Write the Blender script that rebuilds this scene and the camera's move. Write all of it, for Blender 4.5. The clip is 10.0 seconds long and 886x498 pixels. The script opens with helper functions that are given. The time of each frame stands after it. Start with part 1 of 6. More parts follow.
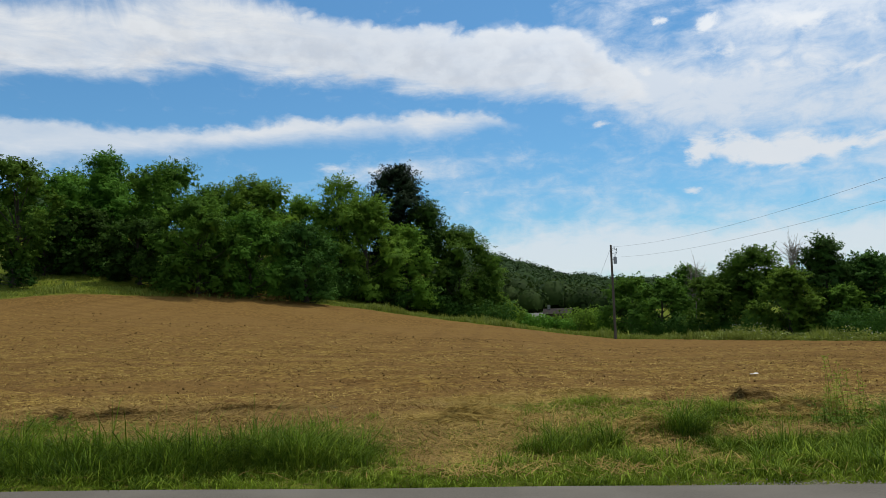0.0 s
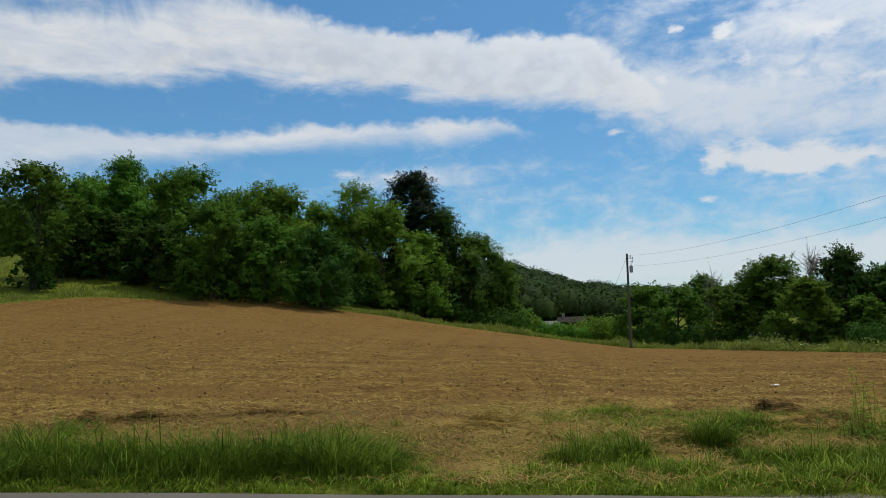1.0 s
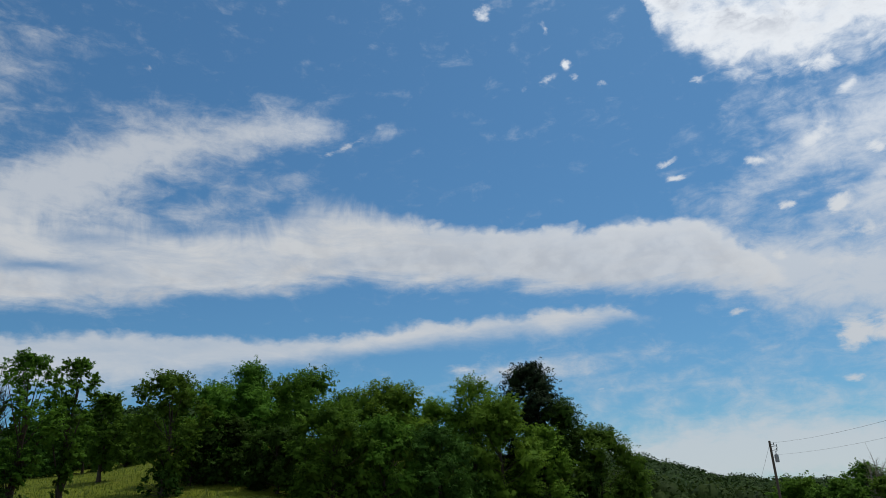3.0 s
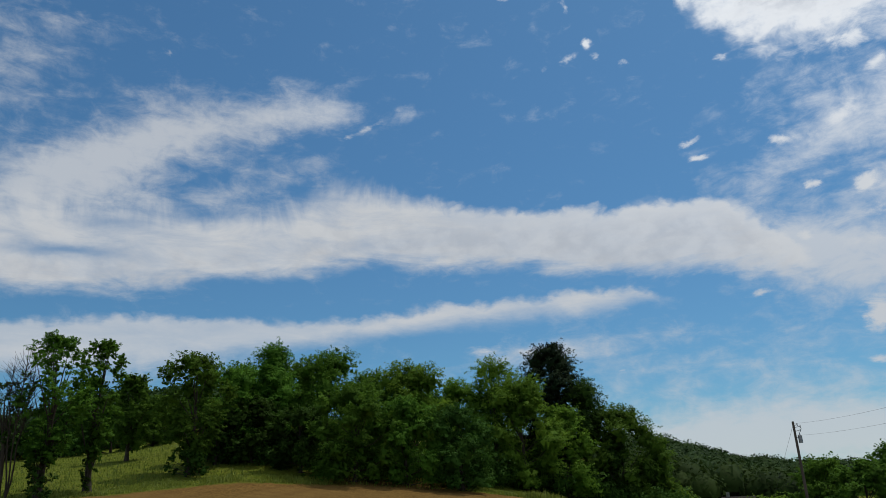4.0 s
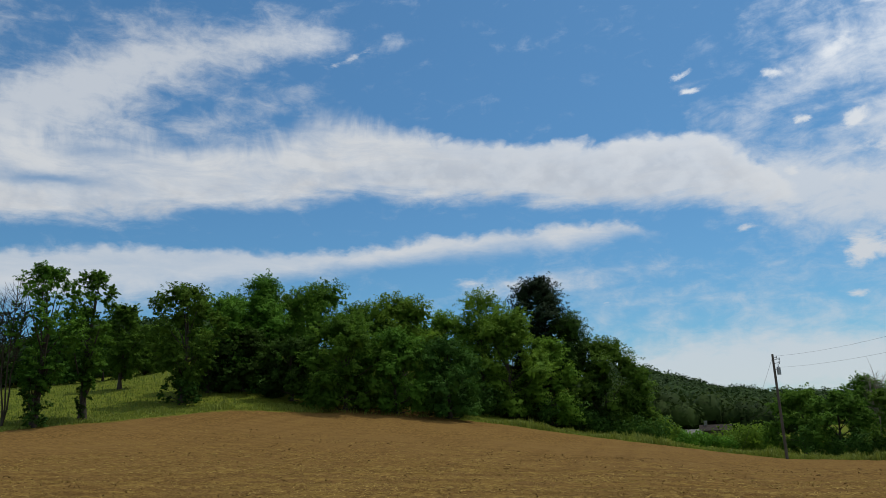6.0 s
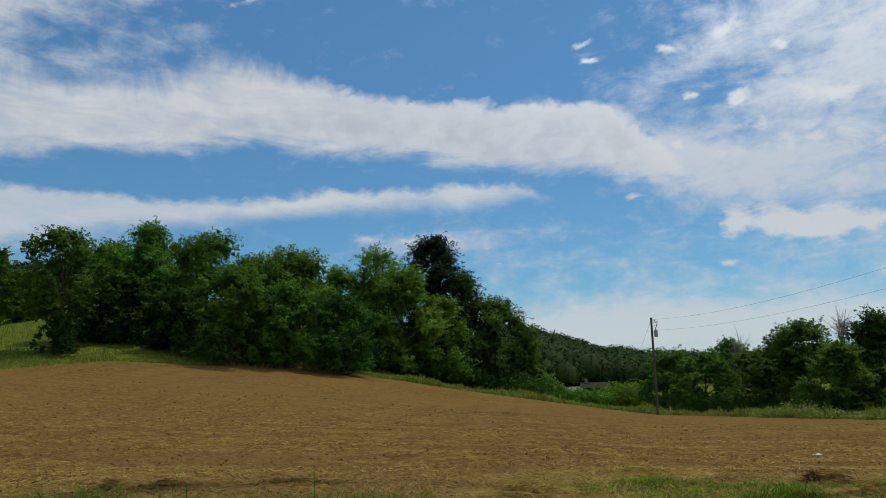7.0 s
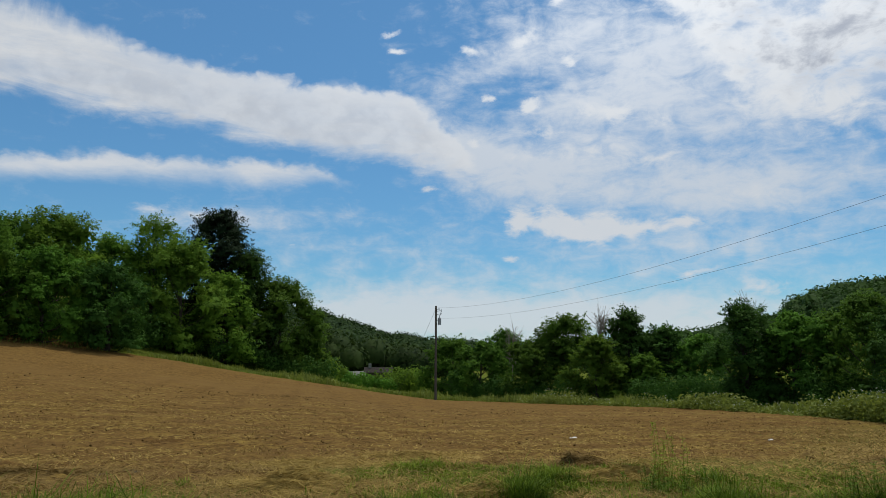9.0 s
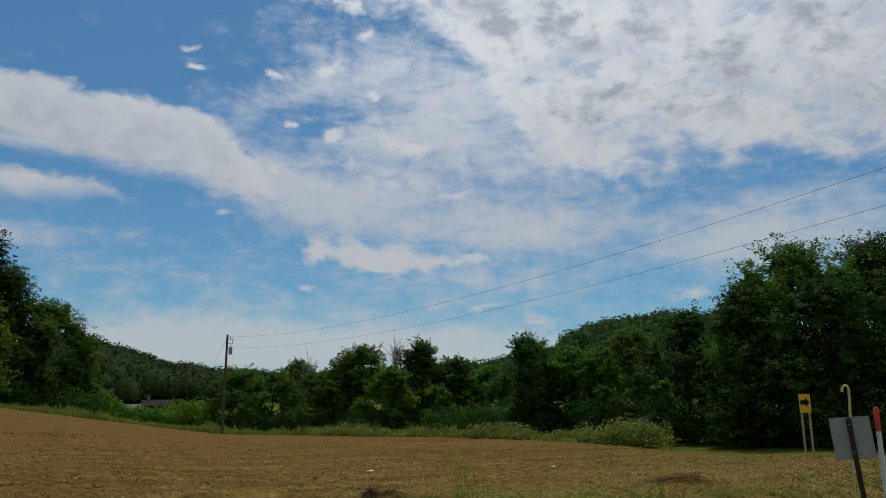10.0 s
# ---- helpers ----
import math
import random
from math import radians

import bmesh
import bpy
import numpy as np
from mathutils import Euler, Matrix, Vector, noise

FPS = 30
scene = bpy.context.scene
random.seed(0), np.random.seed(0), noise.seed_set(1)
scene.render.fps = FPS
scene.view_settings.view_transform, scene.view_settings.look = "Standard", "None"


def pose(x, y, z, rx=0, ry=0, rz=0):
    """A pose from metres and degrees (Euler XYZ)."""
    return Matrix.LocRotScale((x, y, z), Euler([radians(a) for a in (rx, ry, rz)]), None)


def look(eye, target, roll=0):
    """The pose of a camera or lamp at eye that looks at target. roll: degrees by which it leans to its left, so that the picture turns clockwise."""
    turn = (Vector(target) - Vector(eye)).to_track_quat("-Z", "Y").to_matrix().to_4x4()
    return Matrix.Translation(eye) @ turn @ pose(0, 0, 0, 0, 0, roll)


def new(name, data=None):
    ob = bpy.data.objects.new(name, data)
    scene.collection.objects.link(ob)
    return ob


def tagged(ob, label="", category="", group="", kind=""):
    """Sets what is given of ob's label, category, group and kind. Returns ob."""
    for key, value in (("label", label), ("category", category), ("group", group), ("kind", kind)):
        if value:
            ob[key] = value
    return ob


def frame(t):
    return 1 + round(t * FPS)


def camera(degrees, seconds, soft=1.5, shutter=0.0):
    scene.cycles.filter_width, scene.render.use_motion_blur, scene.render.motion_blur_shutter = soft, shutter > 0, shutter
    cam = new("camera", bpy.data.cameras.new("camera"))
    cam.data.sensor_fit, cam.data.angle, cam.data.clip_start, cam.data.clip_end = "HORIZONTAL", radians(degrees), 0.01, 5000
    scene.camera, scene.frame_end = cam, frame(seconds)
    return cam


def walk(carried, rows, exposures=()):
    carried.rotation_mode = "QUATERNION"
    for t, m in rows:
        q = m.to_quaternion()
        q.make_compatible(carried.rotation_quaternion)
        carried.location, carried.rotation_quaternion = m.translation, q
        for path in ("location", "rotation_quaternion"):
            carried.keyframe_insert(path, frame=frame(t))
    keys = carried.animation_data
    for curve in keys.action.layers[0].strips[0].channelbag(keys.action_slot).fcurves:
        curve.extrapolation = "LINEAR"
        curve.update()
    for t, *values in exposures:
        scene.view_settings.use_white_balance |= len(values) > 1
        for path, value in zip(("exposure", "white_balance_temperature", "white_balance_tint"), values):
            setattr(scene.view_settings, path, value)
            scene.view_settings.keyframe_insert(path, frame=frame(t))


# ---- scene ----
# camera: held by hand at the roadside, about 1.65 m over the road
cam = camera(63.1, 10.0, 0.8)
walk(cam, (
    (0, pose(0.000, -0.000, 1.650, 95.00, 1.87, -0.00)),
    (0.5, pose(-0.095, -0.047, 1.666, 95.35, 1.26, 0.34)),
    (1, pose(-0.216, -0.098, 1.675, 95.57, 1.27, 1.01)),
    (1.5, pose(-0.360, -0.174, 1.708, 99.27, 1.34, 3.13)),
    (2, pose(-0.135, 0.227, 1.686, 105.94, 1.37, 6.30)),
    (2.5, pose(-0.099, 0.147, 1.623, 110.11, 1.63, 8.25)),
    (2.7, pose(-0.100, 0.155, 1.612, 111.07, 1.86, 9.28)),
    (3.8, pose(-0.102, 0.200, 1.548, 110.38, 2.18, 11.96)),
    (4, pose(-0.103, 0.208, 1.537, 109.74, 1.97, 12.12)),
    (4.5, pose(-0.027, 0.271, 1.517, 108.05, 1.85, 12.87)),
    (5, pose(-0.191, 0.211, 1.553, 106.80, 1.60, 13.07)),
    (5.2, pose(-0.216, 0.182, 1.570, 106.39, 1.73, 13.02)),
    (6.3, pose(-0.354, 0.020, 1.667, 103.39, 1.64, 8.82)),
    (6.5, pose(-0.379, -0.009, 1.684, 102.72, 1.49, 6.82)),
    (7, pose(-0.452, 0.127, 1.666, 100.70, 1.17, 2.51)),
    (7.5, pose(-0.538, 0.215, 1.648, 98.32, 0.70, 0.26)),
    (8, pose(-0.478, 0.345, 1.641, 98.49, -0.18, -2.63)),
    (8.5, pose(-0.325, 0.658, 1.644, 99.06, -0.40, -7.30)),
    (9, pose(-0.261, 0.743, 1.631, 99.33, -0.17, -14.20)),
    (9.5, pose(-0.299, 0.970, 1.667, 100.58, 0.04, -25.01)),
    (10, pose(-0.428, 1.045, 1.667, 101.70, 0.24, -30.37)),
), ((0.0, 0.2), (1.0, 0.08), (1.5, 0.16), (2.0, 0.12), (2.5, -0.05), (4.0, -0.22), (4.5, -0.15), (5.0, -0.05), (6.5, -0.06), (7.0, -0.12), (7.5, -0.02), (8.5, 0.05), (9.0, -0.03), (9.5, -0.18), (10.0, -0.40)))

# ---------------------------------------------------------------- world, sun
SUN_AZ, SUN_EL = 34.0, 66.0      # degrees: to the right of straight ahead, above the horizon
world = bpy.data.worlds.new("sky")
scene.world = world
world.use_nodes = True
wn, wl = world.node_tree.nodes, world.node_tree.links
wn.clear()


def wmath(op, a, b=None, c=None, clamp=False):
    n = wn.new("ShaderNodeMath")
    n.operation, n.use_clamp = op, clamp
    for i, v in enumerate((a, b, c)):
        if v is None:
            continue
        if isinstance(v, (int, float)):
            n.inputs[i].default_value = v
        else:
            wl.new(v, n.inputs[i])
    return n.outputs[0]


sky = wn.new("ShaderNodeTexSky")
sky.sky_type, sky.sun_disc = "NISHITA", False
sky.sun_elevation, sky.sun_rotation = radians(SUN_EL), radians(SUN_AZ)
sky.altitude, sky.air_density, sky.dust_density, sky.ozone_density = 300, 1.0, 0.6, 2.0

tc = wn.new("ShaderNodeTexCoord")
sep = wn.new("ShaderNodeSeparateXYZ")
wl.new(tc.outputs["Generated"], sep.inputs[0])
azimuth = wmath("MULTIPLY", wmath("ARCTAN2", sep.outputs[0], sep.outputs[1]), 57.29578)
height = wmath("MULTIPLY", wmath("ARCSINE", sep.outputs[2]), 57.29578)
flat = wn.new("ShaderNodeCombineXYZ")
wl.new(azimuth, flat.inputs[0])
wl.new(height, flat.inputs[1])


def wnoise(scale, detail, rough, stretch=(1, 1, 1), shift=(0, 0, 0), distort=0.0):
    m = wn.new("ShaderNodeMapping")
    m.inputs["Scale"].default_value, m.inputs["Location"].default_value = stretch, shift
    wl.new(flat.outputs[0], m.inputs[0])
    n = wn.new("ShaderNodeTexNoise")
    n.inputs["Scale"].default_value, n.inputs["Detail"].default_value = scale, detail
    n.inputs["Roughness"].default_value, n.inputs["Distortion"].default_value = rough, distort
    wl.new(m.outputs[0], n.inputs["Vector"])
    return n


# the outlines of the clouds waver
warp = wnoise(0.30, 7.0, 0.64, (0.7, 1.3, 1))
shiftv = wn.new("ShaderNodeVectorMath")
shiftv.operation = "MULTIPLY_ADD"
wl.new(warp.outputs["Color"], shiftv.inputs[0])
shiftv.inputs[1].default_value = (3.2, 1.5, 0)
addv = wn.new("ShaderNodeVectorMath")
addv.operation = "ADD"
wl.new(flat.outputs[0], addv.inputs[0])
shiftv.inputs[2].default_value = (-1.6, -0.75, 0)
wl.new(shiftv.outputs[0], addv.inputs[1])
warped = addv.outputs[0]
sep_w = wn.new("ShaderNodeSeparateXYZ")
wl.new(warped, sep_w.inputs[0])
az_w, el_w = sep_w.outputs[0], sep_w.outputs[1]


def smooth(v, lo, hi, top=1.0, low=0.0):
    m = wn.new("ShaderNodeMapRange")
    m.interpolation_type = "SMOOTHSTEP"
    wl.new(v, m.inputs["Value"])
    m.inputs["From Min"].default_value, m.inputs["From Max"].default_value = lo, hi
    m.inputs["To Min"].default_value, m.inputs["To Max"].default_value = low, top
    return m.outputs["Result"]


def billow(scale, stretch=(1, 1, 1)):
    """Rounded heads, as heaped clouds have: about -0.5 to 0.5."""
    m = wn.new("ShaderNodeMapping")
    m.inputs["Scale"].default_value = stretch
    wl.new(warped, m.inputs[0])
    v = wn.new("ShaderNodeTexVoronoi")
    v.voronoi_dimensions, v.feature = "2D", "F1"
    v.inputs["Scale"].default_value, v.inputs["Detail"].default_value, v.inputs["Roughness"].default_value = scale, 2.0, 0.45
    wl.new(m.outputs[0], v.inputs["Vector"])
    return wmath("SUBTRACT", 0.48, v.outputs["Distance"])


big = wnoise(0.22, 9.0, 0.60, (0.75, 1.25, 1), (3.1, 7.7, 0), 0.3)
fine = wnoise(0.55, 9.0, 0.66, (0.7, 1.3, 1), (9.0, 2.0, 0), 0.4)
wisps = wnoise(0.30, 8.0, 0.64, (0.45, 1.6, 1), (1.0, 4.0, 0), 0.5)
plumes = wnoise(0.34, 7.0, 0.60, (0.85, 0.40, 1), (5.0, 1.0, 0), 0.6)
big_n = wmath("SUBTRACT", big.outputs["Fac"], 0.5)
fine_n = wmath("SUBTRACT", fine.outputs["Fac"], 0.5)
wisp_n = wmath("SUBTRACT", wisps.outputs["Fac"], 0.5)
plume_n = wmath("SUBTRACT", plumes.outputs["Fac"], 0.5)
heads = billow(0.30)
small_heads = billow(0.75, (0.85, 1.1, 1))


def profile(points):
    """An elevation that follows points of azimuth and elevation, in degrees."""
    m = wn.new("ShaderNodeMapRange")
    m.inputs["From Min"].default_value, m.inputs["From Max"].default_value = -60, 80
    wl.new(az_w, m.inputs["Value"])
    r = wn.new("ShaderNodeValToRGB")
    ramp = r.color_ramp
    ramp.interpolation = "LINEAR"
    while len(ramp.elements) < len(points):
        ramp.elements.new(0.5)
    for e, (az, el) in zip(ramp.elements, points):
        e.position = (az + 60) / 140
    for e, (az, el) in zip(ramp.elements, points):
        e.color = (el / 50, el / 50, el / 50, 1)
    wl.new(m.outputs[0], r.inputs[0])
    return wmath("MULTIPLY", r.outputs[0], 50.0)


class Layer:
    """A cloud layer: soft patches by azimuth, elevation, half-lengths, slope in degrees and weight."""

    def __init__(self):
        self.total, self.count, self.base = 0.0, 0, warped

    def patch(self, az, el, long, thick, slope=0.0, weight=1.0):
        self.count += 1
        if self.count % 5 == 0:
            # each handful waits for the one before it, which keeps the shader small
            chain = wn.new("ShaderNodeVectorMath")
            chain.operation = "SCALE"
            wl.new(warped, chain.inputs[0])
            wl.new(wmath("MULTIPLY_ADD", self.total, 1e-7, 1.0), chain.inputs["Scale"])
            self.base = chain.outputs[0]
        m = wn.new("ShaderNodeMapping")
        m.vector_type = "TEXTURE"
        m.inputs["Location"].default_value = (az, el, 0)
        m.inputs["Rotation"].default_value = (0, 0, radians(slope))
        m.inputs["Scale"].default_value = (long, thick, 1)
        wl.new(self.base, m.inputs[0])
        d = wn.new("ShaderNodeVectorMath")
        d.operation = "DOT_PRODUCT"
        wl.new(m.outputs[0], d.inputs[0])
        wl.new(m.outputs[0], d.inputs[1])
        self.total = wmath("MULTIPLY_ADD", wmath("POWER", 0.42, d.outputs["Value"]), weight, self.total)


# the long bank: frayed plumes at its one end, a heaped blunt head at the other
bank_top = profile(((-60, 20.4), (-46, 21.4), (-38, 22.2), (-30, 22.7), (-25, 23.1), (-21, 24.5), (-17, 25.0), (-13.5, 24.0), (-8, 22.9), (-1.7, 22.6), (2.9, 22.3), (7.4, 22.4), (11, 22.1), (13, 21.1), (14.3, 19.6), (16, 17.3), (18, 14.4), (20, 11.0)))
bank_bottom = profile(((-60, 13.2), (-45, 14.6), (-36, 15.5), (-30, 16.3), (-23.6, 17.1), (-20.5, 17.9), (-16, 18.2), (-9, 17.6), (-4, 17.4), (0.4, 16.6), (4.4, 16.2), (8.6, 16.2), (13, 15.6), (18, 14.4), (22, 13)))
heaped = smooth(azimuth, -22.0, -4.0)
frayed = wmath("SUBTRACT", 1.0, heaped)
above = wmath("SUBTRACT", bank_top, el_w)
above = wmath("MULTIPLY_ADD", heads, wmath("MULTIPLY_ADD", heaped, 0.8, 0.2), above)
above = wmath("MULTIPLY_ADD", small_heads, wmath("MULTIPLY_ADD", heaped, 0.40, 0.1), above)
above = wmath("MULTIPLY_ADD", plume_n, wmath("MULTIPLY", frayed, 4.5), above)
above = wmath("MULTIPLY", above, wmath("MULTIPLY_ADD", heaped, 0.75, 0.38))
below = wmath("SUBTRACT", el_w, bank_bottom)
below = wmath("MULTIPLY_ADD", wisp_n, 2.6, wmath("MULTIPLY_ADD", fine_n, 1.2, below))
bank = wmath("MULTIPLY", smooth(above, -0.35, 0.85), smooth(below, -0.2, 1.5))
bank = wmath("MULTIPLY", bank, wmath("ADD", 0.88, wmath("MULTIPLY", wisp_n, wmath("MULTIPLY_ADD", frayed, 1.1, 0.35)), None, True))
slits = Layer()
slits.patch(-41.0, 18.3, 3.2, 0.45, 5, 0.75)
slits.patch(-37.5, 20.6, 2.6, 0.4, 5, 0.35)
slits.patch(-30, 22.4, 3.6, 0.6, 8, 0.55)
slits.patch(12.5, 16.3, 2.2, 0.5, -12, 0.35)
bank = wmath("MULTIPLY", bank, wmath("SUBTRACT", 1.0, slits.total, None, True))
# the lower bank: a clean upper edge, melting downwards
low_top = profile(((-60, 12.2), (-45, 13.3), (-41, 13.8), (-34, 14.4), (-27.5, 14.4), (-19.5, 14.5), (-16, 14.9), (-11.6, 15.6), (-7, 15.6), (-3.3, 15.7), (-1.4, 16.3), (0.8, 15.8), (3.2, 15.7), (5.2, 15.4), (6.8, 14.6), (9, 13.6)))
low_bottom = profile(((-60, 9.0), (-44, 9.8), (-33.5, 10.4), (-25, 11.4), (-19, 12.2), (-12.6, 13.0), (-7, 13.4), (-2.5, 13.7), (2, 14.0), (6.6, 14.3), (9, 14.4)))
rise = wmath("MULTIPLY_ADD", small_heads, 0.42, wmath("MULTIPLY_ADD", fine_n, 0.7, wmath("SUBTRACT", low_top, el_w)))
sink_low = wmath("MULTIPLY_ADD", wisp_n, 1.5, wmath("SUBTRACT", el_w, low_bottom))
low_bank = wmath("MULTIPLY", smooth(rise, -0.1, 0.75), smooth(sink_low, -0.4, 1.5))
low_bank = wmath("MULTIPLY", low_bank, wmath("MULTIPLY_ADD", smooth(azimuth, -24.0, -12.0), 0.14, wmath("MULTIPLY_ADD", wisp_n, 0.7, 0.74)))
# the broken sheet high on the sunny side
sheet_bottom = profile(((-60, 60), (8, 48), (10.5, 35.5), (12.5, 32.6), (15.5, 31.0), (20, 29.8), (23.5, 29.6), (27.5, 30.0), (30.5, 27.2), (33, 25), (35.5, 22), (37.5, 18.6), (41, 16.6), (46.5, 16.0), (50, 17), (57, 16.8), (63, 15), (80, 14)))
over = wmath("SUBTRACT", el_w, sheet_bottom)
over = wmath("MULTIPLY_ADD", fine_n, 3.2, wmath("MULTIPLY_ADD", heads, 1.4, wmath("MULTIPLY_ADD", small_heads, 0.4, over)))
rifts = smooth(wmath("MULTIPLY_ADD", heads, 0.10, wmath("MULTIPLY_ADD", fine_n, 0.55, big_n)), -0.26, 0.04, 1.0, 0.45)
sheet = wmath("MULTIPLY", wmath("MULTIPLY", smooth(over, -0.7, 2.0), rifts), 0.98)

thin, full = Layer(), Layer()
# plumes over the bank
thin.patch(-44, 22.5, 5.0, 1.9, 28, 0.75)
thin.patch(-37.5, 25.6, 4.2, 2.4, 38, 0.85)
thin.patch(-33.0, 27.6, 3.2, 2.2, 25, 0.75)
thin.patch(-27.5, 29.2, 4.6, 1.9, 14, 0.80)
thin.patch(-21.5, 30.4, 3.2, 1.3, 4, 0.78)
full.patch(-17.6, 29.3, 1.3, 0.36, 22, 0.72)
full.patch(-19.6, 28.5, 0.8, 0.28, 12, 0.60)
thin.patch(-46, 30.5, 5.5, 3.6, 35, 0.55)
thin.patch(-33, 22.8, 9, 1.6, 4, 0.5)
thin.patch(-24, 25.6, 5, 1.5, 20, 0.40)
thin.patch(-14.5, 30.6, 1.2, 0.7, -20, 0.5)
# unseen veil behind and overhead, added to make the fill light less blue
thin.patch(150, 38, 60, 34, 0, 0.7)
thin.patch(-150, 38, 60, 34, 0, 0.7)
thin.patch(0, 72, 170, 20, 0, 0.55)
# under the lower bank
thin.patch(-36, 10.6, 12, 1.4, 0, 0.62)
full.patch(-8.2, 11.6, 1.7, 0.55, 4, 0.72)
full.patch(-4.2, 11.4, 1.8, 0.42, 0, 0.5)
thin.patch(-3, 11.1, 4.6, 0.85, 2, 0.8)
# veil drifting on from the head of the bank
thin.patch(14.5, 17.2, 4.0, 2.0, -25, 0.95)
thin.patch(20.5, 15.5, 5.0, 2.0, -12, 0.80)
thin.patch(28, 15.4, 6.0, 2.4, 0, 0.72)
thin.patch(24, 19.5, 6.0, 2.2, 5, 0.60)
thin.patch(20, 24.3, 5.0, 1.6, 12, 0.55)
thin.patch(31, 23.0, 6.0, 3.0, 20, 0.60)
thin.patch(37, 13.3, 7.0, 1.5, 2, 0.8)
thin.patch(26, 26.5, 9.0, 3.0, -10, 0.55)
thin.patch(36, 18.8, 6.0, 3.0, -10, 0.6)
thin.patch(14, 22.0, 5.0, 2.5, 20, 0.28)
thin.patch(33, 9.0, 8.0, 3.0, 0, 0.36)
thin.patch(42, 16, 22, 16, 0, 0.30)
thin.patch(8, 8.0, 16, 5, 0, 0.42)
thin.patch(12, 0.5, 60, 2.4, 0, 0.75)
thin.patch(-40, 24.5, 6, 2.6, 35, 0.28)
# small bright heaps
full.patch(21.4, 20.4, 1.25, 0.62, 4, 1.0)
full.patch(21.3, 20.9, 0.6, 0.5, 0, 0.4)
full.patch(17.95, 21.15, 0.45, 0.36, 0, 0.9)
full.patch(22.4, 18.3, 1.7, 0.62, 0, 0.72)
full.patch(20.4, 16.5, 2.2, 0.75, -4, 0.66)
full.patch(26.6, 16.7, 2.6, 0.9, 0, 0.62)
full.patch(31.2, 15.8, 2.4, 0.8, 0, 0.62)
full.patch(16.6, 17.6, 0.5, 0.4, -20, 0.75)
full.patch(37.2, 13.0, 3.0, 0.6, -2, 0.72)
full.patch(28.3, 19.4, 2.0, 0.85, -12, 0.85)
full.patch(25.8, 19.9, 0.9, 0.5, -30, 0.6)
full.patch(32.5, 18.6, 1.8, 0.6, -8, 0.6)
full.patch(24.6, 23.3, 1.05, 0.5, -32, 0.88)
full.patch(9.8, 25.75, 1.15, 0.26, 8, 0.92)
full.patch(10.1, 24.5, 0.75, 0.27, -3, 0.95)
full.patch(16.3, 24.7, 1.15, 0.36, -14, 0.85)
full.patch(18.8, 24.6, 0.9, 0.4, 18, 0.6)
full.patch(21.0, 25.4, 1.2, 0.45, 28, 0.66)
full.patch(2.6, 34.4, 0.55, 0.4, 25, 0.9)
full.patch(0.7, 33.5, 0.8, 0.32, 18, 0.75)
full.patch(3.2, 33.2, 0.5, 0.36, -15, 0.8)
full.patch(-1.6, 33.0, 0.4, 0.3, 0, 0.6)
full.patch(5.4, 32.7, 0.5, 0.28, -10, 0.75)
full.patch(-4.8, 39.0, 0.9, 0.8, 60, 0.85)
full.patch(0.5, 37.1, 0.45, 0.8, 20, 0.6)
full.patch(-35.2, 33.4, 0.7, 0.25, -35, 0.55)
full.patch(12.9, 14.1, 0.9, 0.35, 5, 0.66)
full.patch(19.5, 8.4, 0.5, 0.35, 0, 0.75)
full.patch(2.0, 9.3, 0.55, 0.12, 0, 0.62)
full.patch(23.9, 28.2, 0.9, 0.5, 30, 0.75)
full.patch(22.4, 30.2, 1.6, 0.8, 0, 0.6)
full.patch(13.4, 31.4, 0.5, 0.4, 0, 0.7)
# heap over the valley
full.patch(20.2, 11.4, 1.0, 1.05, -10, 1.35)
full.patch(22.8, 11.4, 1.2, 0.95, 0, 1.35)
full.patch(25.2, 10.4, 1.8, 1.0, 0, 1.4)
full.patch(27.4, 11.0, 1.4, 0.9, 0, 1.3)
full.patch(30.0, 10.5, 1.6, 0.6, 0, 1.15)
full.patch(33.2, 11.0, 1.5, 0.5, 4, 1.1)
full.patch(38.2, 6.0, 2.0, 0.7, -12, 0.85)
full.patch(33.5, 7.0, 2.2, 0.4, 12, 0.7)
full.patch(50, 7.6, 2.5, 0.6, 5, 0.7)
thin.patch(56, 11.5, 9.0, 2.6, 0, 0.95)
# pale bank low over the valley
thin.patch(12, 4.4, 12, 1.7, 0, 1.0)
thin.patch(30, 4.0, 12, 1.5, 0, 0.9)

inside = smooth(full.total, 0.05, 0.45)
ragged = wmath("MULTIPLY_ADD", heads, 0.15, wmath("MULTIPLY_ADD", small_heads, 0.30, wmath("MULTIPLY", fine_n, 1.9)))
full_d = wmath("MULTIPLY_ADD", ragged, inside, full.total)
full_m = smooth(full_d, 0.18, 1.02, 0.92)
thin_d = wmath("MULTIPLY_ADD", wisp_n, 1.1, wmath("MULTIPLY_ADD", plume_n, 0.6, wmath("MULTIPLY_ADD", fine_n, 1.5, thin.total)))
thin_m = smooth(thin_d, 0.10, 1.32, 0.80)
clear_sky = 1.0
for layer in (full_m, thin_m, bank, low_bank, sheet):
    clear_sky = wmath("MULTIPLY", clear_sky, wmath("SUBTRACT", 1.0, layer, None, True))
cover = wmath("SUBTRACT", 1.0, clear_sky)
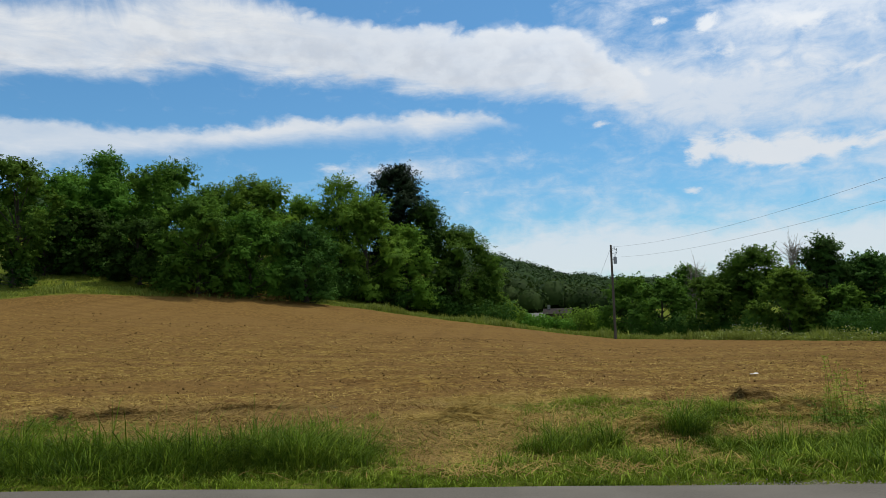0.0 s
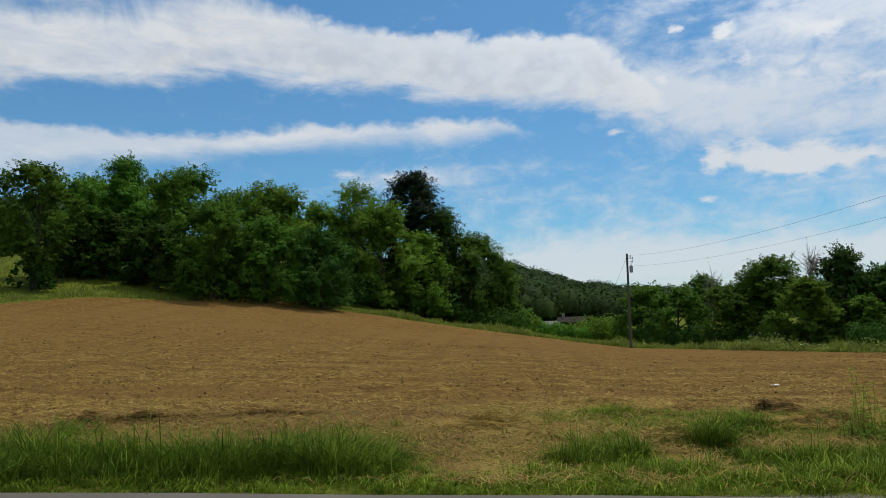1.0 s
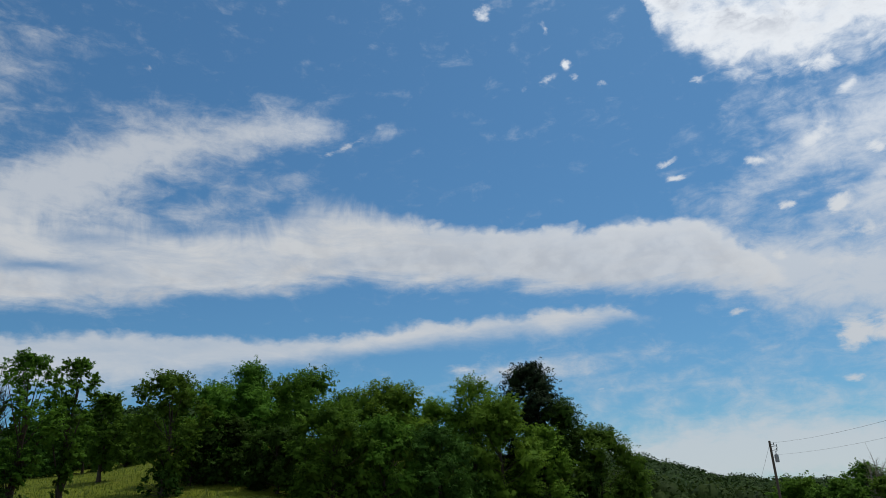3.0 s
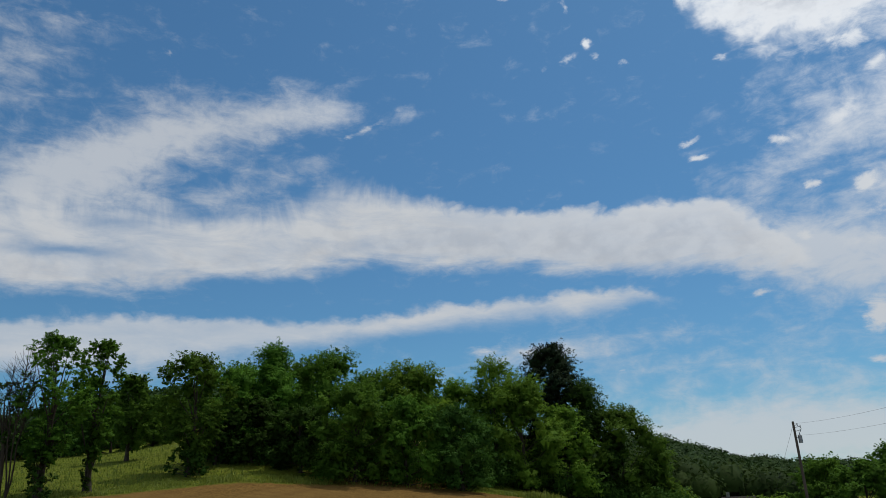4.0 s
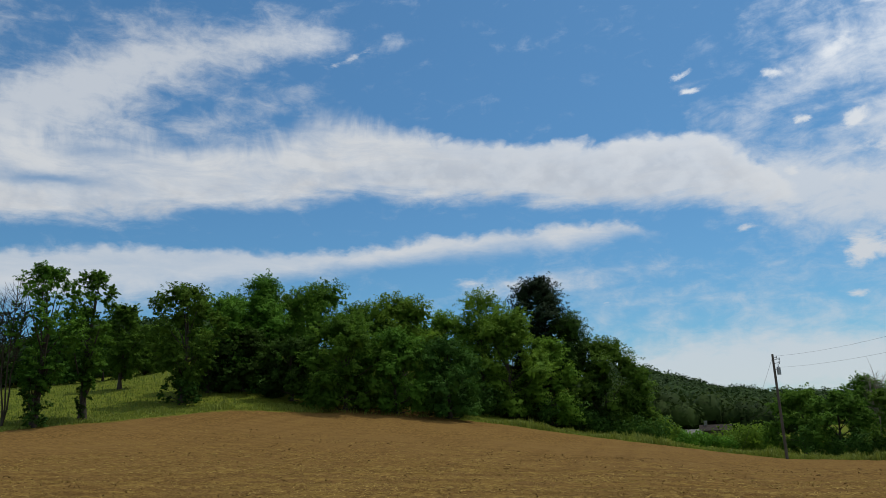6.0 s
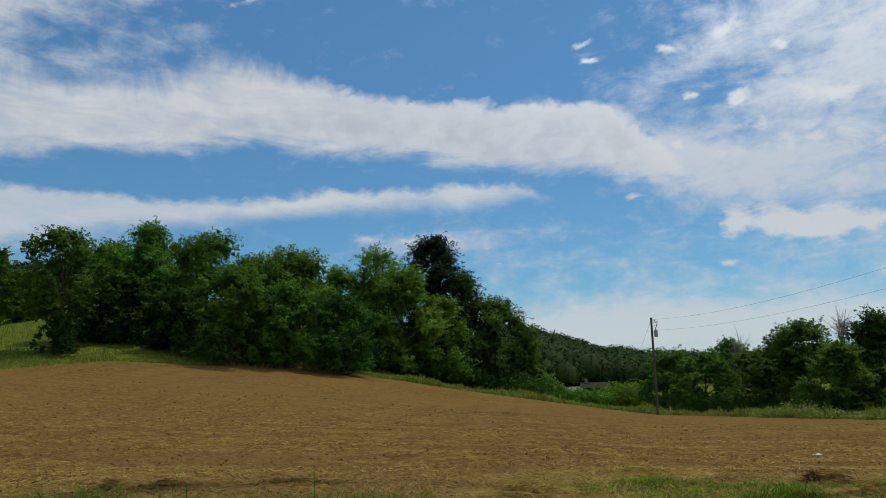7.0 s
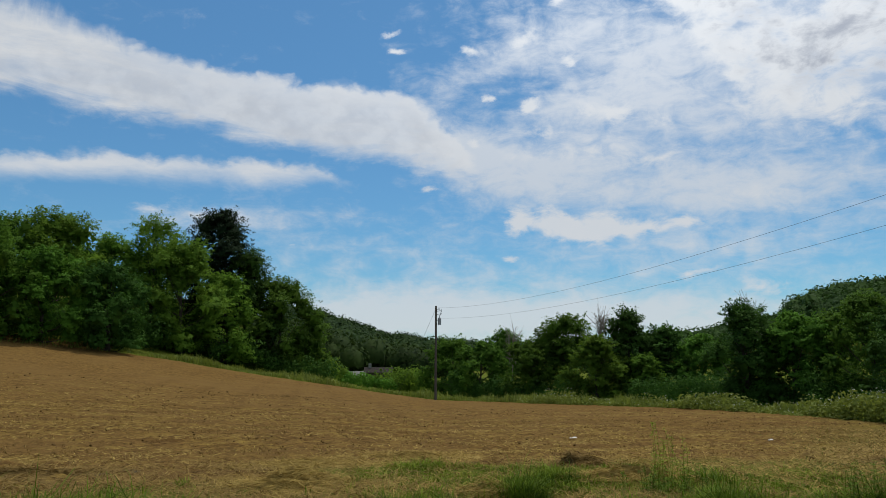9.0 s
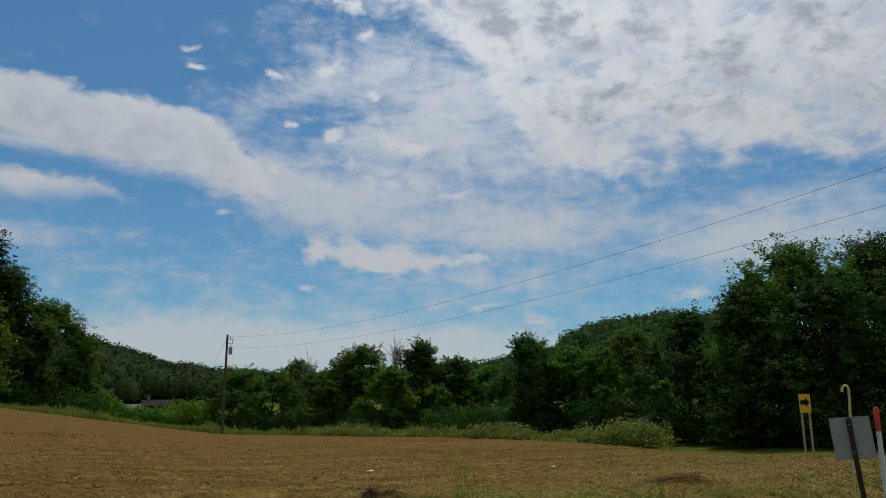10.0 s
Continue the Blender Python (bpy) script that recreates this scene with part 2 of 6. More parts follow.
# thick middles are greyer than the lit rims
deep_sheet = wmath("MULTIPLY", smooth(wmath("MULTIPLY_ADD", heads, -0.16, wmath("MULTIPLY_ADD", fine_n, 0.55, big_n)), -0.02, 0.24, 1.0), smooth(over, 1.5, 5.0))
deep_bank = wmath("MULTIPLY", smooth(wmath("MULTIPLY_ADD", small_heads, -0.35, wmath("MULTIPLY_ADD", heads, -0.45, fine_n)), -0.15, 0.60, 0.40), smooth(above, 0.4, 2.2))
body = wmath("MAXIMUM", wmath("MULTIPLY", deep_sheet, sheet), wmath("MULTIPLY", deep_bank, bank))


def wcolour(a, b, fac):
    m = wn.new("ShaderNodeMix")
    m.data_type = "RGBA"
    for sock, v in ((m.inputs[6], a), (m.inputs[7], b)):
        if isinstance(v, tuple):
            sock.default_value = (*v, 1)
        else:
            wl.new(v, sock)
    wl.new(fac, m.inputs[0])
    return m.outputs[2]


SKY = 0.088
blue = wn.new("ShaderNodeVectorMath")
blue.operation = "MULTIPLY"
wl.new(sky.outputs[0], blue.inputs[0])
blue.inputs[1].default_value = (SKY * 0.58, SKY * 0.99, SKY * 1.15)
cloud = wcolour((0.66, 0.69, 0.725), (0.36, 0.395, 0.46), body)
# clouds are brighter towards the sun
near_sun = wn.new("ShaderNodeVectorMath")
near_sun.operation = "DOT_PRODUCT"
wl.new(tc.outputs["Generated"], near_sun.inputs[0])
near_sun.inputs[1].default_value = (math.sin(radians(SUN_AZ)) * math.cos(radians(SUN_EL)), math.cos(radians(SUN_AZ)) * math.cos(radians(SUN_EL)), math.sin(radians(SUN_EL)))
lit_cloud = wn.new("ShaderNodeVectorMath")
lit_cloud.operation = "SCALE"
wl.new(cloud, lit_cloud.inputs[0])
wl.new(wmath("ADD", smooth(near_sun.outputs["Value"], 0.58, 0.88, 0.46), 0.97), lit_cloud.inputs["Scale"])
cloud = lit_cloud.outputs[0]
# the air pales and dims towards the horizon
deepen = wn.new("ShaderNodeVectorMath")
deepen.operation = "SCALE"
wl.new(blue.outputs[0], deepen.inputs[0])
wl.new(wmath("ADD", smooth(height, 0.0, 34.0, 0.10), 0.92), deepen.inputs["Scale"])
shown = wcolour(deepen.outputs[0], cloud, cover)
bg = wn.new("ShaderNodeBackground")
wl.new(shown, bg.inputs["Color"])
wo = wn.new("ShaderNodeOutputWorld")
wl.new(bg.outputs[0], wo.inputs["Surface"])

sun_data = bpy.data.lights.new("sun", "SUN")
sun_data.energy, sun_data.angle, sun_data.color = 2.1, radians(0.6), (1.0, 0.95, 0.86)
sun = new("sun", sun_data)
sun_way = Vector((math.sin(radians(SUN_AZ)) * math.cos(radians(SUN_EL)), math.cos(radians(SUN_AZ)) * math.cos(radians(SUN_EL)), math.sin(radians(SUN_EL))))
sun.matrix_world = look(sun_way * 50, (0, 0, 0))

# ---------------------------------------------------------------- materials


def material(name, dark, light, rough=0.9, scale=3.0, detail=6.0, bump=0.0, bump_scale=None, island=0.0, object_mix=0.0, through_light=0.0, spec=0.3, metal=0.0,
             blotch=None, blotch_scale=0.3, stretch=(1, 1, 1), tone=0.0):
    """A surface that wanders between two colours at two scales, with relief; leaves may let light through."""
    m = bpy.data.materials.new(name)
    m.use_nodes = True
    n, l = m.node_tree.nodes, m.node_tree.links
    bsdf = n["Principled BSDF"]
    bsdf.inputs["Roughness"].default_value, bsdf.inputs["Metallic"].default_value = rough, metal
    bsdf.inputs["Specular IOR Level"].default_value = spec
    co = n.new("ShaderNodeTexCoord")
    mp = n.new("ShaderNodeMapping")
    mp.inputs["Scale"].default_value = stretch
    l.new(co.outputs["Object"], mp.inputs[0])
    nz = n.new("ShaderNodeTexNoise")
    nz.inputs["Scale"].default_value, nz.inputs["Detail"].default_value, nz.inputs["Roughness"].default_value = scale, detail, 0.65
    l.new(mp.outputs[0], nz.inputs["Vector"])
    ramp = n.new("ShaderNodeMapRange")
    ramp.inputs["From Min"].default_value, ramp.inputs["From Max"].default_value = 0.3, 0.7
    l.new(nz.outputs["Fac"], ramp.inputs["Value"])
    fac = ramp.outputs["Result"]
    if island or object_mix:
        if island:
            g = n.new("ShaderNodeNewGeometry")
            rnd, share = g.outputs["Random Per Island"], island
        else:
            g = n.new("ShaderNodeObjectInfo")
            rnd, share = g.outputs["Random"], object_mix
        mx = n.new("ShaderNodeMix")
        mx.inputs[0].default_value = share
        l.new(fac, mx.inputs[2])
        l.new(rnd, mx.inputs[3])
        fac = mx.outputs[0]
    mix = n.new("ShaderNodeMix")
    mix.data_type = "RGBA"
    mix.inputs[6].default_value, mix.inputs[7].default_value = (*dark, 1), (*light, 1)
    l.new(fac, mix.inputs[0])
    colour = mix.outputs[2]
    if blotch:
        nb = n.new("ShaderNodeTexNoise")
        nb.inputs["Scale"].default_value, nb.inputs["Detail"].default_value = blotch_scale, 4.0
        l.new(co.outputs["Object"], nb.inputs["Vector"])
        rb = n.new("ShaderNodeMapRange")
        rb.inputs["From Min"].default_value, rb.inputs["From Max"].default_value = 0.45, 0.68
        l.new(nb.outputs["Fac"], rb.inputs["Value"])
        m2 = n.new("ShaderNodeMix")
        m2.data_type = "RGBA"
        l.new(rb.outputs["Result"], m2.inputs[0])
        l.new(colour, m2.inputs[6])
        m2.inputs[7].default_value = (*blotch, 1)
        colour = m2.outputs[2]
    if tone:
        oi = n.new("ShaderNodeObjectInfo")
        hs = n.new("ShaderNodeHueSaturation")
        for name, lo, hi in (("Hue", 0.5 - tone * 0.06, 0.5 + tone * 0.06), ("Value", 1 - tone, 1 + tone)):
            r = n.new("ShaderNodeMapRange")
            r.inputs["To Min"].default_value, r.inputs["To Max"].default_value = lo, hi
            l.new(oi.outputs["Random"], r.inputs["Value"])
            l.new(r.outputs["Result"], hs.inputs[name])
        l.new(colour, hs.inputs["Color"])
        colour = hs.outputs["Color"]
    l.new(colour, bsdf.inputs["Base Color"])
    if bump:
        nb2 = n.new("ShaderNodeTexNoise")
        nb2.inputs["Scale"].default_value, nb2.inputs["Detail"].default_value = bump_scale or scale * 3, 8.0
        l.new(mp.outputs[0], nb2.inputs["Vector"])
        bp = n.new("ShaderNodeBump")
        bp.inputs["Strength"].default_value, bp.inputs["Distance"].default_value = 0.8, bump
        l.new(nb2.outputs["Fac"], bp.inputs["Height"])
        l.new(bp.outputs[0], bsdf.inputs["Normal"])
    if through_light:
        tr = n.new("ShaderNodeBsdfTranslucent")
        l.new(colour, tr.inputs["Color"])
        ms = n.new("ShaderNodeMixShader")
        ms.inputs[0].default_value = through_light
        l.new(bsdf.outputs[0], ms.inputs[1])
        l.new(tr.outputs[0], ms.inputs[2])
        l.new(ms.outputs[0], n["Material Output"].inputs["Surface"])
    return m


def leaf_material(name, dark, light, through_light=0.35, scale=0.35):
    return material(name, dark, light, rough=0.75, scale=scale, detail=4, island=0.30, through_light=through_light, spec=0.06, tone=0.18)


LEAF_MID = leaf_material("leaf_mid", (0.040, 0.104, 0.012), (0.128, 0.252, 0.028), 0.42)
LEAF_LIGHT = leaf_material("leaf_light", (0.066, 0.150, 0.016), (0.190, 0.335, 0.036), 0.45)
# dark leaf; on backlit or overhung growth its colour also carries the shade
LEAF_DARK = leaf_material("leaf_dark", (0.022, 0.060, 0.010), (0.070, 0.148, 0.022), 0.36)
LEAF_PINE = leaf_material("leaf_pine", (0.008, 0.018, 0.008), (0.024, 0.044, 0.016), 0.1)
LEAF_FAR = leaf_material("leaf_far", (0.016, 0.038, 0.009), (0.056, 0.104, 0.020), 0.25, 0.05)
LEAF_FAR_DARK = leaf_material("leaf_far_dark", (0.014, 0.033, 0.011), (0.048, 0.092, 0.024), 0.2, 0.05)
BARK = material("bark", (0.025, 0.02, 0.015), (0.075, 0.06, 0.045), scale=6, bump=0.02, stretch=(1, 1, 0.25))
DEAD_WOOD = material("dead_wood", (0.16, 0.13, 0.10), (0.30, 0.26, 0.21), scale=5)
GRASS = material("grass_blade", (0.080, 0.142, 0.008), (0.320, 0.430, 0.036), rough=0.7, spec=0.1, scale=0.9, detail=3, island=0.5, through_light=0.35)
# deep green whose dark end also stands for shade between tall blades
GRASS_DEEP = material("grass_deep", (0.020, 0.054, 0.004), (0.185, 0.295, 0.019), rough=0.7, spec=0.1, scale=0.9, detail=3, island=0.5, through_light=0.35)
STRAW = material("straw", (0.20, 0.130, 0.030), (0.52, 0.380, 0.110), rough=0.85, spec=0.1, scale=1.2, island=0.65, through_light=0.15)
HAY = material("hay", (0.13, 0.080, 0.024), (0.36, 0.240, 0.075), rough=0.85, spec=0.1, scale=2.0, island=0.6, through_light=0.1)
SEDGE = material("meadow_blade", (0.055, 0.092, 0.010), (0.150, 0.200, 0.026), rough=0.6, scale=0.4, island=0.5, through_light=0.3)
MARGIN = material("margin_blade", (0.125, 0.165, 0.022), (0.300, 0.350, 0.060), rough=0.7, scale=0.4, island=0.5, through_light=0.4)
CLOD = material("clod", (0.095, 0.055, 0.020), (0.26, 0.160, 0.052), scale=9, spec=0.1, bump=0.01, object_mix=0.4)
ASPHALT = material("asphalt", (0.105, 0.094, 0.078), (0.150, 0.136, 0.114), rough=0.95, spec=0.05, scale=60, bump=0.004, blotch=(0.16, 0.146, 0.122), blotch_scale=0.8)
GRAVEL = material("gravel", (0.17, 0.15, 0.115), (0.33, 0.295, 0.23), scale=30, island=0.6)
POLE_WOOD = material("pole_wood", (0.06, 0.05, 0.042), (0.14, 0.118, 0.095), scale=5, bump=0.01, stretch=(1, 1, 0.1))
GREY_METAL = material("grey_metal", (0.28, 0.29, 0.30), (0.38, 0.39, 0.40), rough=0.5, scale=8, metal=0.5)
BOARD_BACK = material("board_back", (0.36, 0.32, 0.25), (0.44, 0.395, 0.31), rough=0.8, scale=3, spec=0.15)
RUSTY = material("rusty_steel", (0.030, 0.017, 0.012), (0.070, 0.035, 0.022), rough=0.85, scale=14)
WIRE = material("wire", (0.02, 0.02, 0.022), (0.04, 0.04, 0.042), rough=0.6)
SIGN_YELLOW = material("sign_yellow", (0.86, 0.40, 0.004), (0.95, 0.46, 0.008), rough=0.45, scale=3)
SIGN_BLACK = material("sign_black", (0.010, 0.010, 0.010), (0.02, 0.02, 0.02), rough=0.5)
POST_WOOD = material("post_wood", (0.30, 0.24, 0.13), (0.46, 0.38, 0.22), scale=6, stretch=(1, 1, 0.15))
PIPE_CREAM = material("pipe_cream", (0.56, 0.42, 0.13), (0.72, 0.57, 0.22), rough=0.5, scale=5)
MARK_RED = material("marker_red", (0.55, 0.035, 0.02), (0.68, 0.055, 0.03), rough=0.5, scale=4)
MARK_WHITE = material("marker_white", (0.55, 0.55, 0.53), (0.70, 0.70, 0.68), rough=0.5, scale=4)
SOD = material("sod", (0.040, 0.032, 0.012), (0.120, 0.088, 0.030), scale=5, bump=0.03)
PAPER = material("paper", (0.72, 0.72, 0.70), (0.82, 0.82, 0.80), rough=0.7, scale=8)
FLOWER = material("flower_head", (0.40, 0.44, 0.32), (0.60, 0.63, 0.50), rough=0.8, island=0.6, through_light=0.3)
HOUSE_WALL = material("house_wall", (0.15, 0.15, 0.13), (0.26, 0.26, 0.23), scale=2)
HOUSE_ROOF = material("house_roof", (0.030, 0.026, 0.024), (0.062, 0.054, 0.048), scale=3, rough=1.0, spec=0.03)
PALE_ROOF = material("pale_roof", (0.13, 0.13, 0.12), (0.24, 0.24, 0.22), scale=2.5, rough=1.0, spec=0.03)
SHED_WOOD = material("shed_wood", (0.05, 0.035, 0.028), (0.10, 0.07, 0.055), scale=3, stretch=(1, 1, 0.2))
GLASS_DARK = material("window_glass", (0.02, 0.025, 0.03), (0.03, 0.035, 0.04), rough=0.08, spec=0.5)


def ground_material():
    """Worked soil with chopped straw, going over to turf where the sheet's cover says so."""
    m = bpy.data.materials.new("field_ground")
    m.use_nodes = True
    n, l = m.node_tree.nodes, m.node_tree.links
    bsdf = n["Principled BSDF"]
    bsdf.inputs["Roughness"].default_value, bsdf.inputs["Specular IOR Level"].default_value = 1.0, 0.02
    co = n.new("ShaderNodeTexCoord")

    def nz(scale, detail, rough=0.65, stretch=(1, 1, 1)):
        mp = n.new("ShaderNodeMapping")
        mp.inputs["Scale"].default_value = stretch
        l.new(co.outputs["Object"], mp.inputs[0])
        t = n.new("ShaderNodeTexNoise")
        t.inputs["Scale"].default_value, t.inputs["Detail"].default_value, t.inputs["Roughness"].default_value = scale, detail, rough
        l.new(mp.outputs[0], t.inputs["Vector"])
        return t.outputs["Fac"]

    def mapped(v, lo, hi):
        r = n.new("ShaderNodeMapRange")
        r.inputs["From Min"].default_value, r.inputs["From Max"].default_value = lo, hi
        l.new(v, r.inputs["Value"])
        return r.outputs["Result"]

    def mix(fac, a, b):
        x = n.new("ShaderNodeMix")
        x.data_type = "RGBA"
        l.new(fac, x.inputs[0])
        for s, v in ((x.inputs[6], a), (x.inputs[7], b)):
            if isinstance(v, tuple):
                s.default_value = (*v, 1)
            else:
                l.new(v, s)
        return x.outputs[2]

    soil = mix(mapped(nz(4.5, 10, 0.75, (0.8, 1, 1)), 0.40, 0.60), (0.084, 0.047, 0.016), (0.238, 0.143, 0.043))
    soil = mix(mapped(nz(0.12, 4), 0.38, 0.66), soil, (0.180, 0.108, 0.036))
    # turning arcs of the harrow
    wm = n.new("ShaderNodeMapping")
    wm.inputs["Location"].default_value = (22, -84, 0)
    l.new(co.outputs["Object"], wm.inputs[0])
    wave = n.new("ShaderNodeTexWave")
    wave.wave_type, wave.rings_direction = "RINGS", "Z"
    wave.inputs["Scale"].default_value, wave.inputs["Distortion"].default_value = 0.16, 3.0
    wave.inputs["Detail"].default_value, wave.inputs["Detail Scale"].default_value = 4.0, 0.5
    l.new(wm.outputs[0], wave.inputs["Vector"])
    arcs = n.new("ShaderNodeMath")
    arcs.operation = "MULTIPLY"
    l.new(mapped(wave.outputs["Fac"], 0.55, 0.95), arcs.inputs[0])
    l.new(mapped(nz(0.05, 3), 0.42, 1.30), arcs.inputs[1])
    soil = mix(arcs.outputs[0], soil, (0.110, 0.058, 0.018))
    at = n.new("ShaderNodeAttribute")
    at.attribute_name = "straw"
    patches = n.new("ShaderNodeMath")
    patches.operation = "MULTIPLY"
    l.new(mapped(nz(1.5, 10, 0.75, (0.3, 1, 1)), 0.46, 0.60), patches.inputs[0])
    l.new(at.outputs["Fac"], patches.inputs[1])
    soil = mix(patches.outputs[0], soil, (0.345, 0.235, 0.058))
    streak = n.new("ShaderNodeMath")
    streak.operation = "MULTIPLY"
    l.new(mapped(nz(1.6, 8, 0.75, (0.32, 1, 1)), 0.50, 0.64), streak.inputs[0])
    l.new(at.outputs["Fac"], streak.inputs[1])
    soil = mix(streak.outputs[0], soil, (0.105, 0.052, 0.015))
    # dark specks painted in for the shaded sides and hollows of the clods
    clod_shade = n.new("ShaderNodeMath")
    clod_shade.operation = "MULTIPLY"
    l.new(mapped(nz(9.0, 7, 0.75, (0.6, 1, 1)), 0.50, 0.62), clod_shade.inputs[0])
    l.new(mapped(at.outputs["Fac"], 0.05, 0.5), clod_shade.inputs[1])
    soil = mix(clod_shade.outputs[0], soil, (0.072, 0.038, 0.014))
    fm = n.new("ShaderNodeMapping")
    fm.inputs["Rotation"].default_value = (0, 0, radians(4))
    l.new(co.outputs["Object"], fm.inputs[0])
    furrow = n.new("ShaderNodeTexWave")
    furrow.bands_direction = "X"
    furrow.inputs["Scale"].default_value, furrow.inputs["Distortion"].default_value = 0.11, 1.6
    furrow.inputs["Detail"].default_value, furrow.inputs["Detail Scale"].default_value = 3.0, 0.35
    l.new(fm.outputs[0], furrow.inputs["Vector"])
    lines = n.new("ShaderNodeMath")
    lines.operation = "MULTIPLY"
    l.new(mapped(furrow.outputs["Fac"], 0.60, 1.0), lines.inputs[0])
    l.new(mapped(nz(0.035, 3), 0.40, 1.05), lines.inputs[1])
    soil = mix(lines.outputs[0], soil, (0.098, 0.053, 0.018))
    turf = mix(mapped(nz(0.7, 7), 0.32, 0.68), (0.062, 0.095, 0.009), (0.145, 0.180, 0.021))
    turf = mix(mapped(nz(3.5, 5), 0.5, 0.75), turf, (0.21, 0.185, 0.040))
    # specks of dark soil, darkened further for the shaded hollows under the grass
    turf = mix(mapped(nz(6.0, 6), 0.50, 0.70), turf, (0.060, 0.054, 0.016))
    ac = n.new("ShaderNodeAttribute")
    ac.attribute_name = "cover"
    l.new(mix(ac.outputs["Fac"], soil, turf), bsdf.inputs["Base Color"])
    bp = n.new("ShaderNodeBump")
    bp.inputs["Strength"].default_value, bp.inputs["Distance"].default_value = 1.0, 0.065
    l.new(nz(9.0, 8, 0.75, (0.9, 1, 1)), bp.inputs["Height"])
    l.new(bp.outputs[0], bsdf.inputs["Normal"])
    return m


GROUND = ground_material()

# ---------------------------------------------------------------- mesh helpers


def mesh_of(name, verts, faces, mat, smooth_shade=False):
    """A mesh from an n x 3 array and an m x k array of faces."""
    verts, faces = np.asarray(verts, np.float32), np.asarray(faces, np.int32)
    me = bpy.data.meshes.new(name)
    me.vertices.add(len(verts))
    me.vertices.foreach_set("co", verts.ravel())
    k = faces.shape[1]
    me.loops.add(faces.size)
    me.loops.foreach_set("vertex_index", faces.ravel())
    me.polygons.add(len(faces))
    me.polygons.foreach_set("loop_start", np.arange(0, faces.size, k, dtype=np.int32))
    me.update(calc_edges=True)
    if smooth_shade:
        me.polygons.foreach_set("use_smooth", np.ones(len(faces), bool))
    me.materials.append(mat)
    return me


def part(name, me, parent, label="", at=(0, 0, 0)):
    ob = new(name, me)
    ob.parent = parent
    ob.location = at
    if label:
        tagged(ob, label)
    return ob


def from_bm(name, bm, mat, smooth_shade=False):
    me = bpy.data.meshes.new(name)
    bm.normal_update()
    bm.to_mesh(me)
    bm.free()
    if smooth_shade:
        me.polygons.foreach_set("use_smooth", np.ones(len(me.polygons), bool))
    me.materials.append(mat)
    return me


def box(sx, sy, sz, at=(0, 0, 0), bevel=0.01):
    bm = bmesh.new()
    bmesh.ops.create_cube(bm, size=1, matrix=Matrix.Translation(at) @ Matrix.Diagonal((sx, sy, sz, 1)))
    if bevel:
        bmesh.ops.bevel(bm, geom=bm.edges[:], offset=bevel, segments=2, affect="EDGES", profile=0.6)
    return bm


def tube(points, radii, sides=8):
    """Verts and quads of a tapered tube along points."""
    pts, rings = np.asarray(points, float), []
    for i, p in enumerate(pts):
        d = pts[min(i + 1, len(pts) - 1)] - pts[max(i - 1, 0)]
        d = d / (np.linalg.norm(d) + 1e-9)
        a = np.cross(d, (0.31, 0.95, 0.07) if abs(d[2]) > 0.8 else (0, 0, 1))
        a /= np.linalg.norm(a) + 1e-9
        b = np.cross(d, a)
        w = np.linspace(0, 2 * np.pi, sides, endpoint=False)
        rings.append(p + radii[i] * (np.cos(w)[:, None] * a + np.sin(w)[:, None] * b))
    v = np.concatenate(rings)
    i, j = np.meshgrid(np.arange(len(pts) - 1), np.arange(sides), indexing="ij")
    i, j = i.ravel(), j.ravel()
    k = (j + 1) % sides
    f = np.stack([i * sides + j, i * sides + k, (i + 1) * sides + k, (i + 1) * sides + j], 1)
    return v, f


def joined(pieces):
    vs, fs, n = [], [], 0
    for v, f in pieces:
        vs.append(v)
        fs.append(f + n)
        n += len(v)
    return np.concatenate(vs), np.concatenate(fs)


def leaves(centres, facing, size, rng, slim=0.75):
    """Small pointed quads at the centres, turned about the ways they face."""
    n = len(centres)
    nrm = facing + rng.normal(0, 0.42, (n, 3))
    nrm /= np.linalg.norm(nrm, axis=1, keepdims=True) + 1e-9
    a = np.cross(nrm, rng.normal(0, 1, (n, 3)))
    a /= np.linalg.norm(a, axis=1, keepdims=True) + 1e-9
    b = np.cross(nrm, a)
    s = (size * rng.uniform(0.6, 1.35, n))[:, None] * 0.5
    v = np.stack([centres + a * s, centres + b * s * slim, centres - a * s, centres - b * s * slim], 1).reshape(-1, 3)
    return v, np.arange(4 * n).reshape(n, 4)


def small_leaves(centres, facing, size, rng, slim=0.62, loose=0.36):
    """As leaves, but pointed three-cornered ones for crowns seen from afar."""
    n = len(centres)
    nrm = facing + rng.normal(0, loose, (n, 3))
    nrm /= np.linalg.norm(nrm, axis=1, keepdims=True) + 1e-9
    a = np.cross(nrm, rng.normal(0, 1, (n, 3)))
    a /= np.linalg.norm(a, axis=1, keepdims=True) + 1e-9
    b = np.cross(nrm, a)
    s = (size * rng.uniform(0.6, 1.4, n))[:, None] * 0.62
    v = np.stack([centres + a * s, centres - a * s * 0.6 + b * s * slim, centres - a * s * 0.6 - b * s * slim], 1).reshape(-1, 3)
    return v, np.arange(3 * n).reshape(n, 3)


